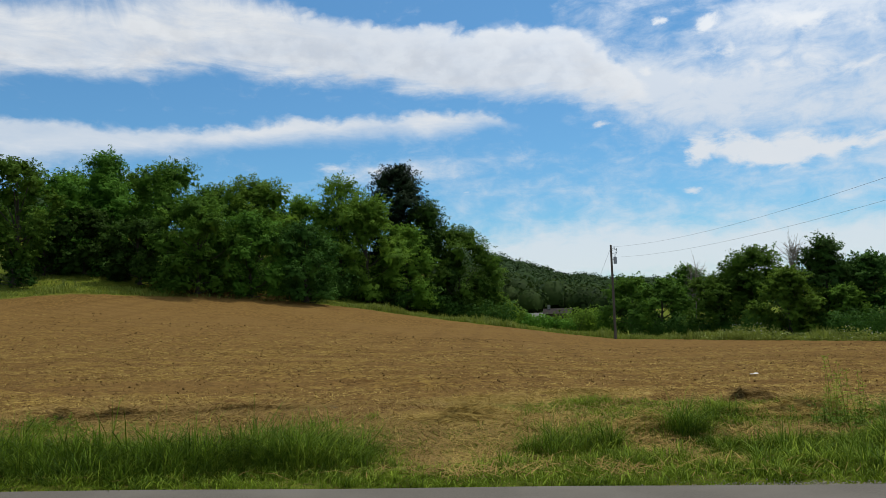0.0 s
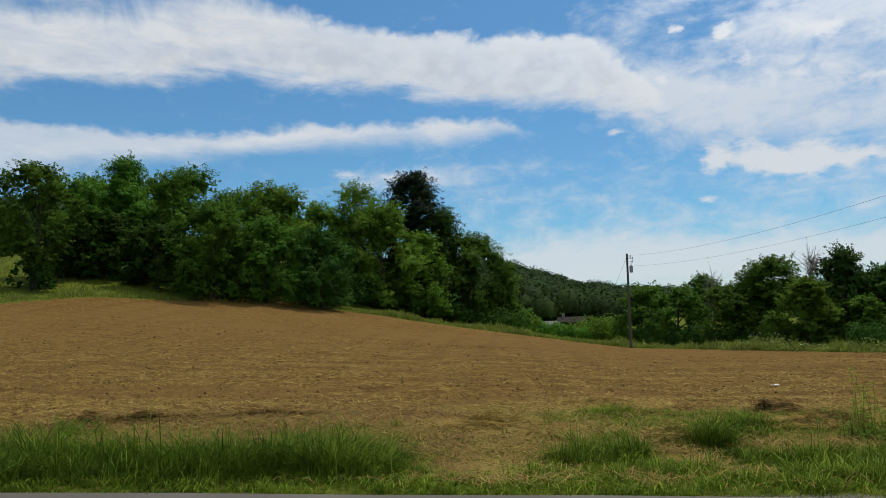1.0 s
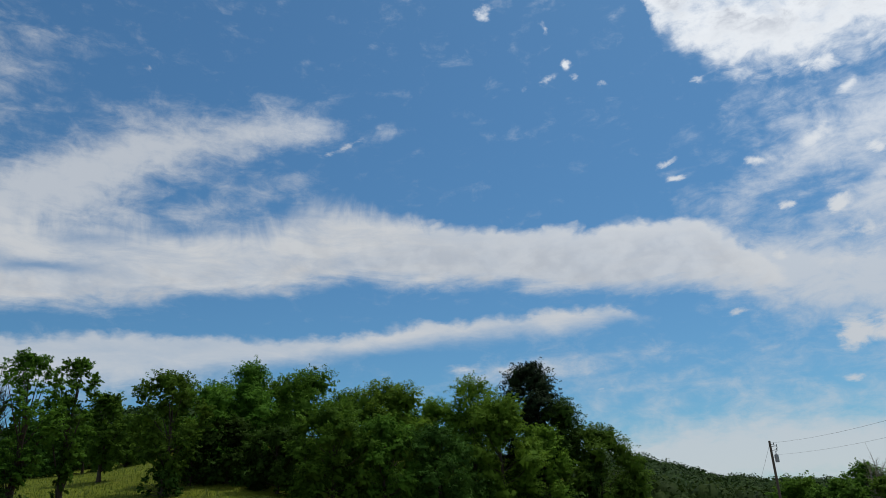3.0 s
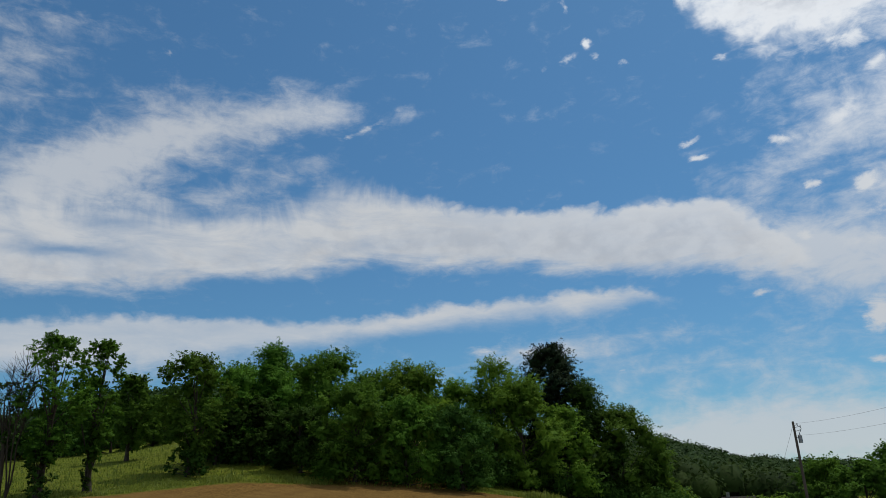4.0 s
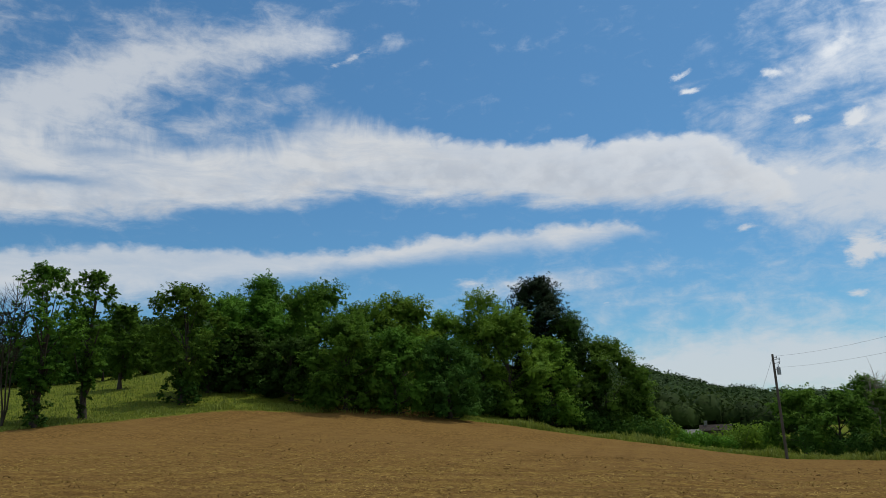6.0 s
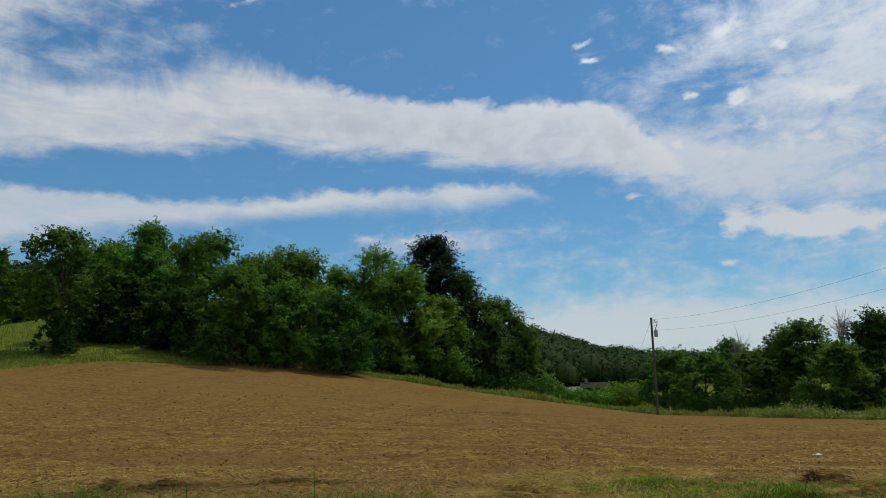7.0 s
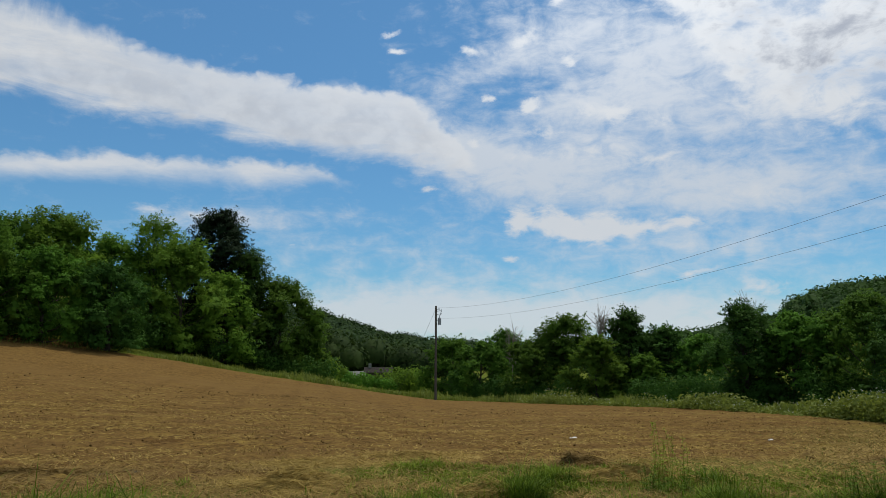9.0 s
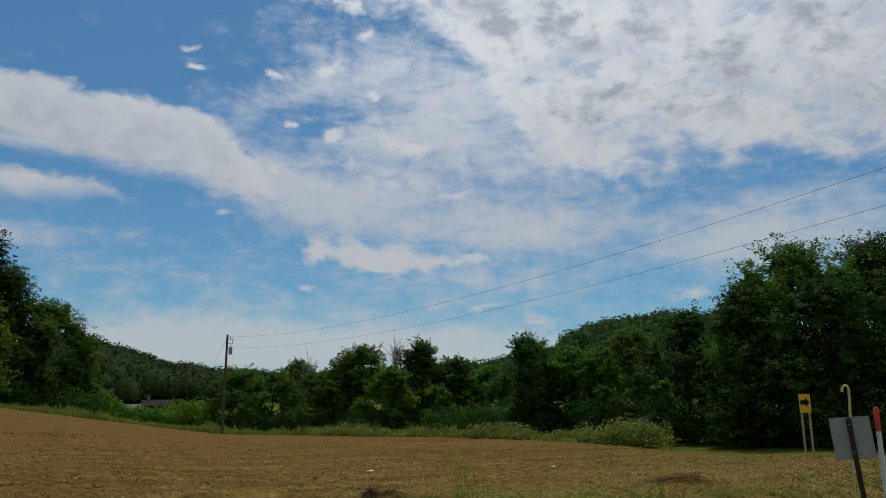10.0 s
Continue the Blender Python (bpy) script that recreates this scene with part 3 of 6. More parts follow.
def lattice_noise(x, y, seed=0):
    """Smooth noise of the plane, about -1 to 1, one bump a unit."""
    xi, yi = np.floor(x).astype(np.int64), np.floor(y).astype(np.int64)
    fx, fy = x - xi, y - yi
    fx, fy = fx * fx * (3 - 2 * fx), fy * fy * (3 - 2 * fy)

    def h(i, j):
        k = (i * 374761393 + j * 668265263 + seed * 974634777) & 0xFFFFFFFF
        k = ((k ^ (k >> 13)) * 1274126177) & 0xFFFFFFFF
        return ((k ^ (k >> 16)) & 0xFFFF) / 32767.5 - 1
    a, b, c, d = h(xi, yi), h(xi + 1, yi), h(xi, yi + 1), h(xi + 1, yi + 1)
    return (a * (1 - fx) + b * fx) * (1 - fy) + (c * (1 - fx) + d * fx) * fy


def rough_noise(x, y, octaves=4, seed=0, gain=0.55):
    total, amp = 0, 1.0
    for o in range(octaves):
        total = total + amp * lattice_noise(x * 2 ** o, y * 2 ** o, seed + o)
        amp *= gain
    return total


# ---------------------------------------------------------------- lie of the land
# by azimuth (degrees to the right of straight ahead): how far the field reaches, and its height there
AZ = (-180, -75, -60, -43, -36, -27, -16, -10, -6, 0.7, 9.5, 13.3, 21.8, 31, 39.6, 47.8, 56, 66, 80, 180)
REACH = (40, 50, 56, 62, 66, 72, 74, 76, 78, 84, 82, 75, 66, 58, 50, 42, 36, 31, 28, 40)
RIM = (0, 2.2, 2.6, 2.76, 3.42, 4.46, 3.64, 2.98, 2.24, 0.62, -1.20, -1.60, -1.50, -1.27, -1.15, -1.16, -0.80, -0.6, -0.4, 0)
# ... and the slope beyond it, and the wooded hills: distance and elevation of their tops
BEYOND = (0, 0.10, 0.13, 0.150, 0.175, 0.245, 0.20, 0.15, 0.10, 0.02, -0.02, -0.02, -0.01, -0.01, 0, 0, 0, 0, 0, 0)
RIDGE_AZ = (-180, -90, -60, -43, -38, -33, -20, -9, 0, 5, 7, 10, 15, 20, 32, 34.6, 39, 40.4, 42.6, 45.6, 50, 60, 75, 100, 180)
RIDGE_EL = (0.5, 2, 4.5, 6.2, 7.8, 8.8, 8.5, 7.0, 5.2, 4.0, 3.4, 2.6, 2.0, 1.8, 2.7, 2.9, 4.0, 5.1, 5.9, 6.3, 6.2, 6.5, 5, 2, 0.5)
RIDGE_D = (300, 260, 240, 230, 230, 230, 240, 280, 340, 380, 400, 420, 430, 430, 360, 340, 300, 290, 280, 270, 260, 250, 250, 280, 300)
EYE = 1.65


def road_edge(x):
    return 7.02 - 0.10 * x


def land(x, y):
    """Height of the ground sheet without its clods."""
    x, y = np.asarray(x, float), np.asarray(y, float)
    az, d = np.degrees(np.arctan2(x, y)), np.hypot(x, y)
    reach, rim = np.interp(az, AZ, REACH), np.interp(az, AZ, RIM)
    s = np.clip((d - 12) / (reach - 12), 0, 1)
    power = np.interp(rim, (-0.9, 1.6), (1.1, 2.1))
    z = -0.55 + (rim + 0.55) * s ** power
    over = np.clip(d - reach, 0, None)
    top = np.clip(over, 0, 70)
    z = z + np.interp(az, AZ, BEYOND) * (top - top ** 2 / 240)
    # the hills
    rd, rel = np.interp(az, RIDGE_AZ, RIDGE_D), np.interp(az, RIDGE_AZ, RIDGE_EL)
    crest = EYE + rd * np.tan(np.radians(rel)) - 9.0
    u = np.clip((d - 130) / np.maximum(rd - 130, 1), 0, 1)
    u = u * u * (3 - 2 * u)
    z = z * (1 - u) + crest * u
    # verge: level with the road at its edge, falling to the field
    w = np.clip((y - road_edge(x)) / 3.4, 0, 1)
    w = w * w * (3 - 2 * w)
    near = np.clip((14 - (y - road_edge(x))) / 6, 0, 1)
    z = np.where(near > 0, z * (1 - near) + near * (-0.06 - 0.32 * w), z)
    return np.where(y < road_edge(x), -0.06, z)


def spot(az, d):
    """A place on the land by azimuth and distance."""
    x, y = d * math.sin(radians(az)), d * math.cos(radians(az))
    return x, y, float(land(x, y))


LATER = (-0.43, 1.05)     # where the walk ends


def spot_later(az, d):
    """A place on the land by azimuth and distance from the walk's end."""
    x, y = LATER[0] + d * math.sin(radians(az)), LATER[1] + d * math.cos(radians(az))
    return x, y, float(land(x, y))


def build_ground():
    az = np.concatenate([np.arange(-180, -54, 6.0), np.arange(-54, 72, 0.32), np.arange(72, 180.1, 6.0)])
    r = [0.0, 2.0, 4.0, 5.5]
    while r[-1] < 2600:
        step = 0.012 if r[-1] < 90 else 0.05
        r.append(r[-1] * (1 + step) if r[-1] > 5 else r[-1] + 1)
    r = np.array(r)
    a, d = np.meshgrid(np.radians(az), r, indexing="ij")
    x, y = d * np.sin(a), d * np.cos(a)
    z = land(x, y)
    reach = np.interp(np.degrees(a), AZ, REACH)
    edge = y - road_edge(x)
    edge_n = rough_noise(x * 0.5, y * 0.5, 4, 5)
    field = np.clip((edge - np.interp(x, (-2, 1, 8), (6.4, 8.2, 8.6)) - 1.2 * edge_n) / 1.6, 0, 1) * np.clip((reach - d - 0.7 * edge_n) / 0.8, 0, 1)
    deg = np.degrees(a)
    bare = np.clip(1 - np.abs(deg + 15.5) / 6.0, 0, 1) * np.clip((reach + 5 - d) / 2, 0, 1) * (d > reach - 2)
    field = np.maximum(field, np.clip(bare * 2 + 0.5 * edge_n * bare, 0, 1))
    # clods and the marks of the harrow
    clods = 0.5 * rough_noise(x * 1.0, y * 1.9, 2, 11) + rough_noise(x * 3.3, y * 4.6, 3, 12, 0.8)
    rows = np.sin((x * 0.97 + y * 0.06) * 2 * np.pi / 1.5) * 0.018
    z = z + field * (np.clip(clods, -0.6, 2) * 0.042 + rows) * np.clip((120 - d) / 60, 0, 1)
    z = z + (1 - field) * np.where(edge > 0.25, 0.035 * rough_noise(x * 1.7, y * 1.7, 3, 3), 0)
    z = np.where(edge < 0.1, -0.06, z)
    n, m = x.shape
    i, j = np.meshgrid(np.arange(n - 1), np.arange(m - 1), indexing="ij")
    f = np.stack([i * m + j, i * m + j + 1, (i + 1) * m + j + 1, (i + 1) * m + j], -1).reshape(-1, 4)
    me = mesh_of("ground", np.stack([x, y, z], -1).reshape(-1, 3), f, GROUND, True)
    # towards the road's bend the stubble was left as mown grass
    mown = np.clip((np.degrees(a) - 36 - 2.2 * edge_n - (d - 20) * 0.12) / 7, 0, 1) * np.clip((y + 5) / 5, 0, 1)
    cover = np.maximum(1 - field, 0.35 * mown)
    straw = np.clip(1.15 - d / 55, 0.12, 1) * np.clip(0.75 + 0.6 * rough_noise(x * 0.13, y * 0.3, 3, 8), 0, 1)
    for key, val in (("cover", cover), ("straw", straw)):
        at = me.attributes.new(key, "FLOAT", "POINT")
        at.data.foreach_set("value", val.astype(np.float32).ravel())
    ob = new("ground", me)
    return tagged(ob, "rolling ground with a brown harrowed field and green margins", "ground", kind="structure")


build_ground()


def build_road():
    n = 60
    xs = np.linspace(-60, 60, n)
    v, f = [], []
    for x in xs:
        e = road_edge(x)
        wob = 0.03 * math.sin(x * 3.1) + 0.02 * math.sin(x * 7.7)
        v += [(x, e + wob, -0.05), (x, e - 0.04 + wob, 0.0), (x, e - 3.2, 0.05), (x, e - 6.6, 0.0), (x, e - 6.64, -0.05)]
    for i in range(n - 1):
        for k in range(4):
            f.append((5 * i + k, 5 * i + k + 1, 5 * i + k + 6, 5 * i + k + 5))
    ob = new("road", mesh_of("road", v, f, ASPHALT))
    return tagged(ob, "grey worn asphalt country road beside the verge", "road", kind="structure")


build_road()

# ---------------------------------------------------------------- trees


def crown_width(h, style):
    """Half width of a crown, as a share of its widest, at the share h of its height."""
    if style == "cone":
        return (1 - h) ** 0.75 * min(1, 0.35 + h * 4)
    if style == "oval":
        return 0.78 + 0.22 * h / 0.32 if h < 0.32 else math.sqrt(max(0.0, 1 - ((h - 0.32) / 0.70) ** 2))
    if style == "vase":
        return 0.35 + 0.65 * math.sin(h / 0.55 * 1.57) if h < 0.55 else math.sqrt(max(0.0, 1 - ((h - 0.55) / 0.47) ** 2))
    if style == "spire":
        return min(1.0, 0.75 + h * 1.2) * (1 - h ** 1.7) ** 0.8
    if style == "dome":
        return 0.76 + 0.24 * h / 0.34 if h < 0.34 else math.sqrt(max(0.0, 1 - ((h - 0.34) / 0.68) ** 2))
    if style == "bush":
        return math.sqrt(max(0.0, 1 - h * h * 0.95))
    return math.sqrt(max(0.0, 1 - (2 * h - 0.9) ** 2 / 1.25))


def foliage(name, centres, normals, size, rng, mat, slim=0.62, loose=0.5):
    """Three-cornered leaves that take the light as the sprays they grow on do."""
    n = len(centres)
    normals = normals / (np.linalg.norm(normals, axis=1, keepdims=True) + 1e-9)
    v, f = small_leaves(centres, normals, size, rng, slim, loose)
    a, b = v[1::3] - v[0::3], v[2::3] - v[0::3]
    flip = (np.cross(a, b) * normals).sum(1) < 0
    f[flip] = f[flip][:, ::-1]
    me = mesh_of(name, v, f, mat, True)
    me.normals_split_custom_set_from_vertices(np.repeat(normals + rng.normal(0, 0.10, (n, 3)), 3, 0).astype(np.float32))
    return me


def sprays(bases, ways, lengths, leaf, rng, per=30, flat=0.45):
    """Leaves along twigs: centres and the ways they face, for all twigs at once."""
    n = len(bases)
    k = np.repeat(np.arange(n), per)
    s = rng.random(len(k)) ** 0.8
    w = ways[k]
    side = np.cross(w, (0, 0, 1.0))
    side /= np.linalg.norm(side, axis=1, keepdims=True) + 1e-9
    up = np.cross(side, w)
    spread = (0.42 * lengths[k] * np.sin(np.pi * np.clip(0.15 + 0.8 * s, 0, 1)))[:, None]
    q = rng.normal(0, 0.55, (len(k), 2))
    c = bases[k] + w * (s * lengths[k])[:, None] + side * q[:, :1] * spread + up * q[:, 1:] * spread * flat
    c[:, 2] -= 0.16 * lengths[k] * s * s
    face = 0.75 * up + 0.65 * w + side * q[:, :1] * 0.35 + (0, 0, 0.25)
    return c, face


def tree(name, label, az, d, top_el, half_deg, mat, style="round", clear=0.08, amount=1.0, leaf=0.30, seed=1, airy=0.25, lean=0.0, sprigs=40, category="tree", group="", sink=0.0):
    """A tree that stands at azimuth and distance, its top at the elevation, its crown that many degrees to each side."""
    rng = np.random.default_rng(seed)
    if 13 < az < 46:
        d += 4.0
    x, y, z = spot_later(az, d) if az > 27 else spot(az, d)
    tall = EYE + d * math.tan(radians(top_el)) - z + sink
    wide = d * math.tan(radians(half_deg)) * (1.28 if az < 13 else 1.22)
    root = new(name)
    root.location = (x, y, z - 0.05)
    tagged(root, label, category, group)
    low = tall * clear
    # lobes of foliage inside the crown's outline: heads on the outside, some round the stem
    lobes = []
    fine_lobes = 1.6 if style == "vase" else 1.0
    count = int((13 + 6 * rng.random() + tall * 0.9) * fine_lobes)
    for k in range(count):
        h = (k + 0.3 + 0.7 * rng.random()) / count
        w = crown_width(h, style) * wide
        r = wide * rng.uniform(0.27, 0.50) * (1.0 if style != "cone" else 0.35 + 0.75 * (1 - h))
        r = min(r, tall * 0.17) / fine_lobes ** 0.8
        a = k * 2.39996 + rng.uniform(-0.7, 0.7)
        out = max(w - r * 0.7, 0) * (rng.uniform(0.75, 1.08) if rng.random() < 0.72 else rng.uniform(0.1, 0.6))
        zc = max(min(low + (tall - low) * h, tall - r * 0.75), r * 0.5)
        lobes.append((math.cos(a) * out + lean * zc, math.sin(a) * out, zc, r))
    lobes.append((lean * tall, 0, tall - wide * 0.22, wide * 0.22))
    lobes = np.array(lobes)
    leaf = leaf * 0.72
    axis_z = low + (tall - low) * 0.35
    # twigs on each lobe, full above and open below
    area = (lobes[:, 3] ** 2).sum() * 12.6
    twigs = int(np.clip(area * 4.4 * amount ** 0.75, 70, 760 if amount < 2 else 1300) * (1 - 0.45 * airy))
    pick = rng.choice(len(lobes), twigs, p=lobes[:, 3] ** 2 / (lobes[:, 3] ** 2).sum())
    way = rng.normal(0, 1, (twigs, 3)) + (0, 0, 0.45)
    outward = lobes[pick, :3] - np.stack([lean * lobes[pick, 2], np.zeros(twigs), np.full(twigs, axis_z)], 1)
    outward /= np.linalg.norm(outward, axis=1, keepdims=True) + 0.5
    way = way / np.linalg.norm(way, axis=1, keepdims=True) + 0.45 * outward
    way /= np.linalg.norm(way, axis=1, keepdims=True)
    r = lobes[pick, 3]
    base = lobes[pick, :3] + way * (r * rng.uniform(0.35, 0.72, twigs))[:, None] * (1, 1, 0.9)
    length = np.clip(r * rng.uniform(0.45, 0.85, twigs), 0.35, 1.5)
    c, nrm = sprays(base, way + rng.normal(0, 0.15, (twigs, 3)), length, leaf, rng, int(np.clip(20 + 9 * (0.2 / leaf) ** 1.5, 16, 40)))
    nrm = nrm + way[np.repeat(np.arange(twigs), len(c) // twigs)] * 0.8
    # long leaders that break the outline
    m = int(sprigs * 0.32)
    if m:
        pick = (len(lobes) * rng.random(m) ** 0.55).astype(int)
        w2 = rng.normal(0, 1, (m, 3))
        w2[:, 2] = np.abs(w2[:, 2]) * 1.2 + 0.35
        w2 /= np.linalg.norm(w2, axis=1, keepdims=True)
        b2 = lobes[pick, :3] + w2 * lobes[pick, 3:] * 0.62
        c2, n2 = sprays(b2, w2, rng.uniform(0.6, 1.25, m) * np.clip(lobes[pick, 3], 0.5, 1.25), leaf, rng, 24, 0.7)
        c, nrm = np.concatenate([c, c2]), np.concatenate([nrm, n2])
    # the leaves deep inside
    k = int(52 * min(1.2, amount)) if airy < 0.42 else 12
    idx = np.repeat(np.arange(len(lobes)), k)
    inner = rng.normal(0, 1, (len(idx), 3))
    inner /= np.linalg.norm(inner, axis=1, keepdims=True)
    ci = lobes[idx, :3] + inner * lobes[idx, 3:] * rng.uniform(0.1, 0.62, (len(idx), 1))
    keep, keep_i = c[:, 2] > 0.12, ci[:, 2] > 0.4
    size = np.concatenate([np.full(keep.sum(), leaf), lobes[idx, 3][keep_i] * 0.42])
    part("crown", foliage("crown", np.concatenate([c[keep], ci[keep_i]]), np.concatenate([nrm[keep], inner[keep_i]]), size, rng, mat), root)
    # trunk and limbs
    girth = 0.06 + tall * 0.016
    pts = [np.array([lean * h * tall + 0.12 * math.sin(h * 5 + seed), 0.12 * math.cos(h * 4 + seed), h * tall * 0.86]) for h in np.linspace(0, 1, 9)]
    pieces = [tube(pts, [girth * (1.35 if i == 0 else 1) * (1 - 0.9 * i / 8) + 0.012 for i in range(9)], 8)]
    for lx, ly, lz, r in lobes[:: max(1, len(lobes) // 14)]:
        h0 = max(0.12, min(0.8, (lz / tall) * 0.72))
        a = pts[int(h0 * 8)]
        b = np.array([lx, ly, lz])
        mid = (a + b) / 2 + (0, 0, -0.05 * tall * rng.random())
        pieces.append(tube([a, mid, b], [girth * 0.42 * (1 - 0.6 * h0), girth * 0.28 * (1 - 0.6 * h0), 0.015], 6))
    part("trunk", mesh_of("trunk", *joined(pieces), BARK, True), root)
    return root


def bare_tree(name, label, az, d, top_el, half_deg, seed, stems=3, mat=DEAD_WOOD, twigs=26):
    """Leafless upright stems with thin twigs."""
    rng = np.random.default_rng(seed)
    if 13 < az < 46:
        d += 4.5
    x, y, z = spot_later(az, d) if az > 27 else spot(az, d)
    tall, wide = EYE + d * math.tan(radians(top_el)) - z, d * math.tan(radians(half_deg))
    root = new(name)
    root.location = (x, y, z - 0.05)
    tagged(root, label, "tree")
    for s in range(stems):
        a = rng.uniform(0, 6.28)
        off = np.array([math.cos(a), math.sin(a), 0]) * wide * rng.uniform(0.3, 0.9)
        pts = [np.array([off[0] * h, off[1] * h, tall * h * (1 - 0.1 * s / stems)]) + rng.normal(0, 0.06, 3) * (h > 0) for h in np.linspace(0, 1, 8)]
        pieces = [tube(pts, np.linspace(0.02 + tall * 0.005, 0.012, 8), 6)]
        for _ in range(twigs):
            h = rng.uniform(0.45, 0.97)
            p = pts[int(h * 7)] * (1 - (h * 7) % 1) + pts[min(7, int(h * 7) + 1)] * ((h * 7) % 1)
            w = rng.normal(0, 1, 3)
            w[2] = abs(w[2]) + 0.7
            w /= np.linalg.norm(w)
            ln = tall * rng.uniform(0.06, 0.2)
            q = p + w * ln * 0.5 + rng.normal(0, 0.05, 3)
            e = p + w * ln + (0, 0, 0.15 * ln)
            pieces.append(tube([p, q, e], [0.022, 0.015, 0.008], 5))
            for _ in range(2):
                w2 = w + rng.normal(0, 0.5, 3)
                pieces.append(tube([q, q + w2 * ln * 0.45], [0.012, 0.006], 4))
        part("stem", mesh_of("stem", *joined(pieces), mat), root)
    return root


G_LEFT, G_RIGHT = "trees along the upper field edge", "trees along the lower field edge"
PLAIN = "broad leafy green tree at the field edge"
# upper edge of the field, from the open left end to the tip of the wood
tree("tree", "slender leafy tree with ivy on its double trunk", -40.0, 64, 12.1, 2.1, LEAF_MID, "vase", 0.26, 1.5, 0.22, 11, 0.45, sprigs=300, group=G_LEFT)
tree("tree", "half bare thin tree with sparse leaves", -42.4, 65, 9.0, 1.2, LEAF_DARK, "vase", 0.45, 0.10, 0.20, 12, 0.6, -0.05, 60, group=G_LEFT)
bare_tree("bare_tree", "leafless grey branches beside a leafy tree", -41.9, 64.5, 10.0, 2.0, 13, 3, BARK, 46)
tree("ivy_bush", "dark ivy mass round a tree foot", -40.1, 63.6, 4.8, 0.8, LEAF_DARK, "oval", 0.0, 0.5, 0.2, 14, 0.3, category="bush", sprigs=20)
tree("ivy_bush", "dark ivy climbing a slim trunk", -37.2, 66.8, 6.0, 0.45, LEAF_DARK, "oval", 0.0, 0.35, 0.18, 10, 0.3, category="bush", sprigs=15)
tree("tree", "slim leafy tree standing before the meadow", -37.1, 67, 11.9, 1.5, LEAF_MID, "vase", 0.22, 1.5, 0.22, 15, 0.45, sprigs=260, group=G_LEFT)
tree("tree", "small light tree behind the meadow edge", -34.8, 92, 9.6, 1.3, LEAF_MID, "dome", 0.2, 0.6, 0.28, 16, 0.4, sprigs=80, group=G_LEFT)
tree("tree", "dark leafy tree at the top of the meadow", -39.0, 118, 7.6, 1.8, LEAF_DARK, "dome", 0.0, 0.7, 0.36, 40, sprigs=60, group=G_LEFT)
tree("tree", "dark leafy tree at the top of the meadow", -43.5, 118, 6.6, 1.8, LEAF_DARK, "dome", 0.0, 0.7, 0.36, 38, sprigs=60, group=G_LEFT)
tree("tree", "dark leafy tree at the top of the meadow", -36.0, 120, 7.6, 1.8, LEAF_DARK, "dome", 0.0, 0.7, 0.36, 39, sprigs=60, group=G_LEFT)
tree("tree", "dark leafy tree at the top of the meadow", -33.2, 118, 8.2, 1.6, LEAF_MID, "dome", 0.0, 0.7, 0.36, 30, sprigs=60, group=G_LEFT)
tree("tree", "loose airy tree with a leafy foot", -30.6, 76, 11.2, 2.3, LEAF_MID, "vase", 0.16, 0.85, 0.26, 17, 0.4, sprigs=190, group=G_LEFT)
tree("bush", "dark leafy bush at the foot of a tree", -30.8, 74.5, 4.4, 1.3, LEAF_DARK, "bush", 0.0, 0.8, 0.25, 5, 0.3, sprigs=40, category="bush", group=G_LEFT)
tree("tree", PLAIN, -28.0, 84, 10.5, 2.6, LEAF_MID, "dome", 0.05, 0.9, 0.28, 18, sprigs=110, group=G_LEFT)
tree("tree", "tall leafy tree with a pointed top", -25.0, 86, 12.1, 2.5, LEAF_MID, "spire", 0.06, 0.9, 0.27, 19, 0.35, sprigs=150, group=G_LEFT)
tree("tree", PLAIN, -23.0, 92, 10.7, 2.4, LEAF_MID, "dome", 0.03, 0.8, 0.3, 8, 0.35, sprigs=120, group=G_LEFT)
tree("tree", PLAIN, -26.8, 92, 10.3, 2.4, LEAF_MID, "dome", 0.03, 0.8, 0.3, 9, 0.35, sprigs=120, group=G_LEFT)
tree("tree", PLAIN, -20.8, 88, 11.5, 3.1, LEAF_MID, "dome", 0.05, 1.0, 0.28, 20, 0.35, sprigs=190, group=G_LEFT)
tree("tree", PLAIN, -17.3, 88, 9.8, 2.8, LEAF_MID, "dome", 0.03, 1.0, 0.29, 21, sprigs=110, group=G_LEFT)
tree("tree", PLAIN, -14.2, 86, 10.5, 2.9, LEAF_LIGHT, "dome", 0.04, 1.0, 0.28, 22, sprigs=150, group=G_LEFT)
tree("tree", PLAIN, -11.0, 94, 9.0, 2.6, LEAF_LIGHT, "dome", 0.03, 0.9, 0.3, 23, sprigs=100, group=G_LEFT)
tree("tree", "light airy tree beside a dark pine", -8.0, 94, 10.7, 2.3, LEAF_LIGHT, "dome", 0.1, 0.7, 0.26, 24, 0.45, sprigs=200, group=G_LEFT)
tree("pine", "dark dense pine rising over the wood", -3.4, 98, 11.45, 2.2, LEAF_PINE, "dome", 0.25, 6.0, 0.28, 25, 0.0, sprigs=0, group=G_LEFT)
tree("tree", PLAIN, -5.9, 88, 9.1, 2.7, LEAF_LIGHT, "dome", 0.0, 1.2, 0.27, 26, sprigs=110, group=G_LEFT)
tree("tree", PLAIN, -1.2, 97, 8.6, 2.4, LEAF_DARK, "dome", 0.0, 1.6, 0.28, 27, sprigs=90, group=G_LEFT)
tree("tree", "round leafy tree at the tip of the wood", 1.4, 97, 6.6, 2.7, LEAF_MID, "dome", 0.0, 1.2, 0.27, 28, sprigs=120, group=G_LEFT)
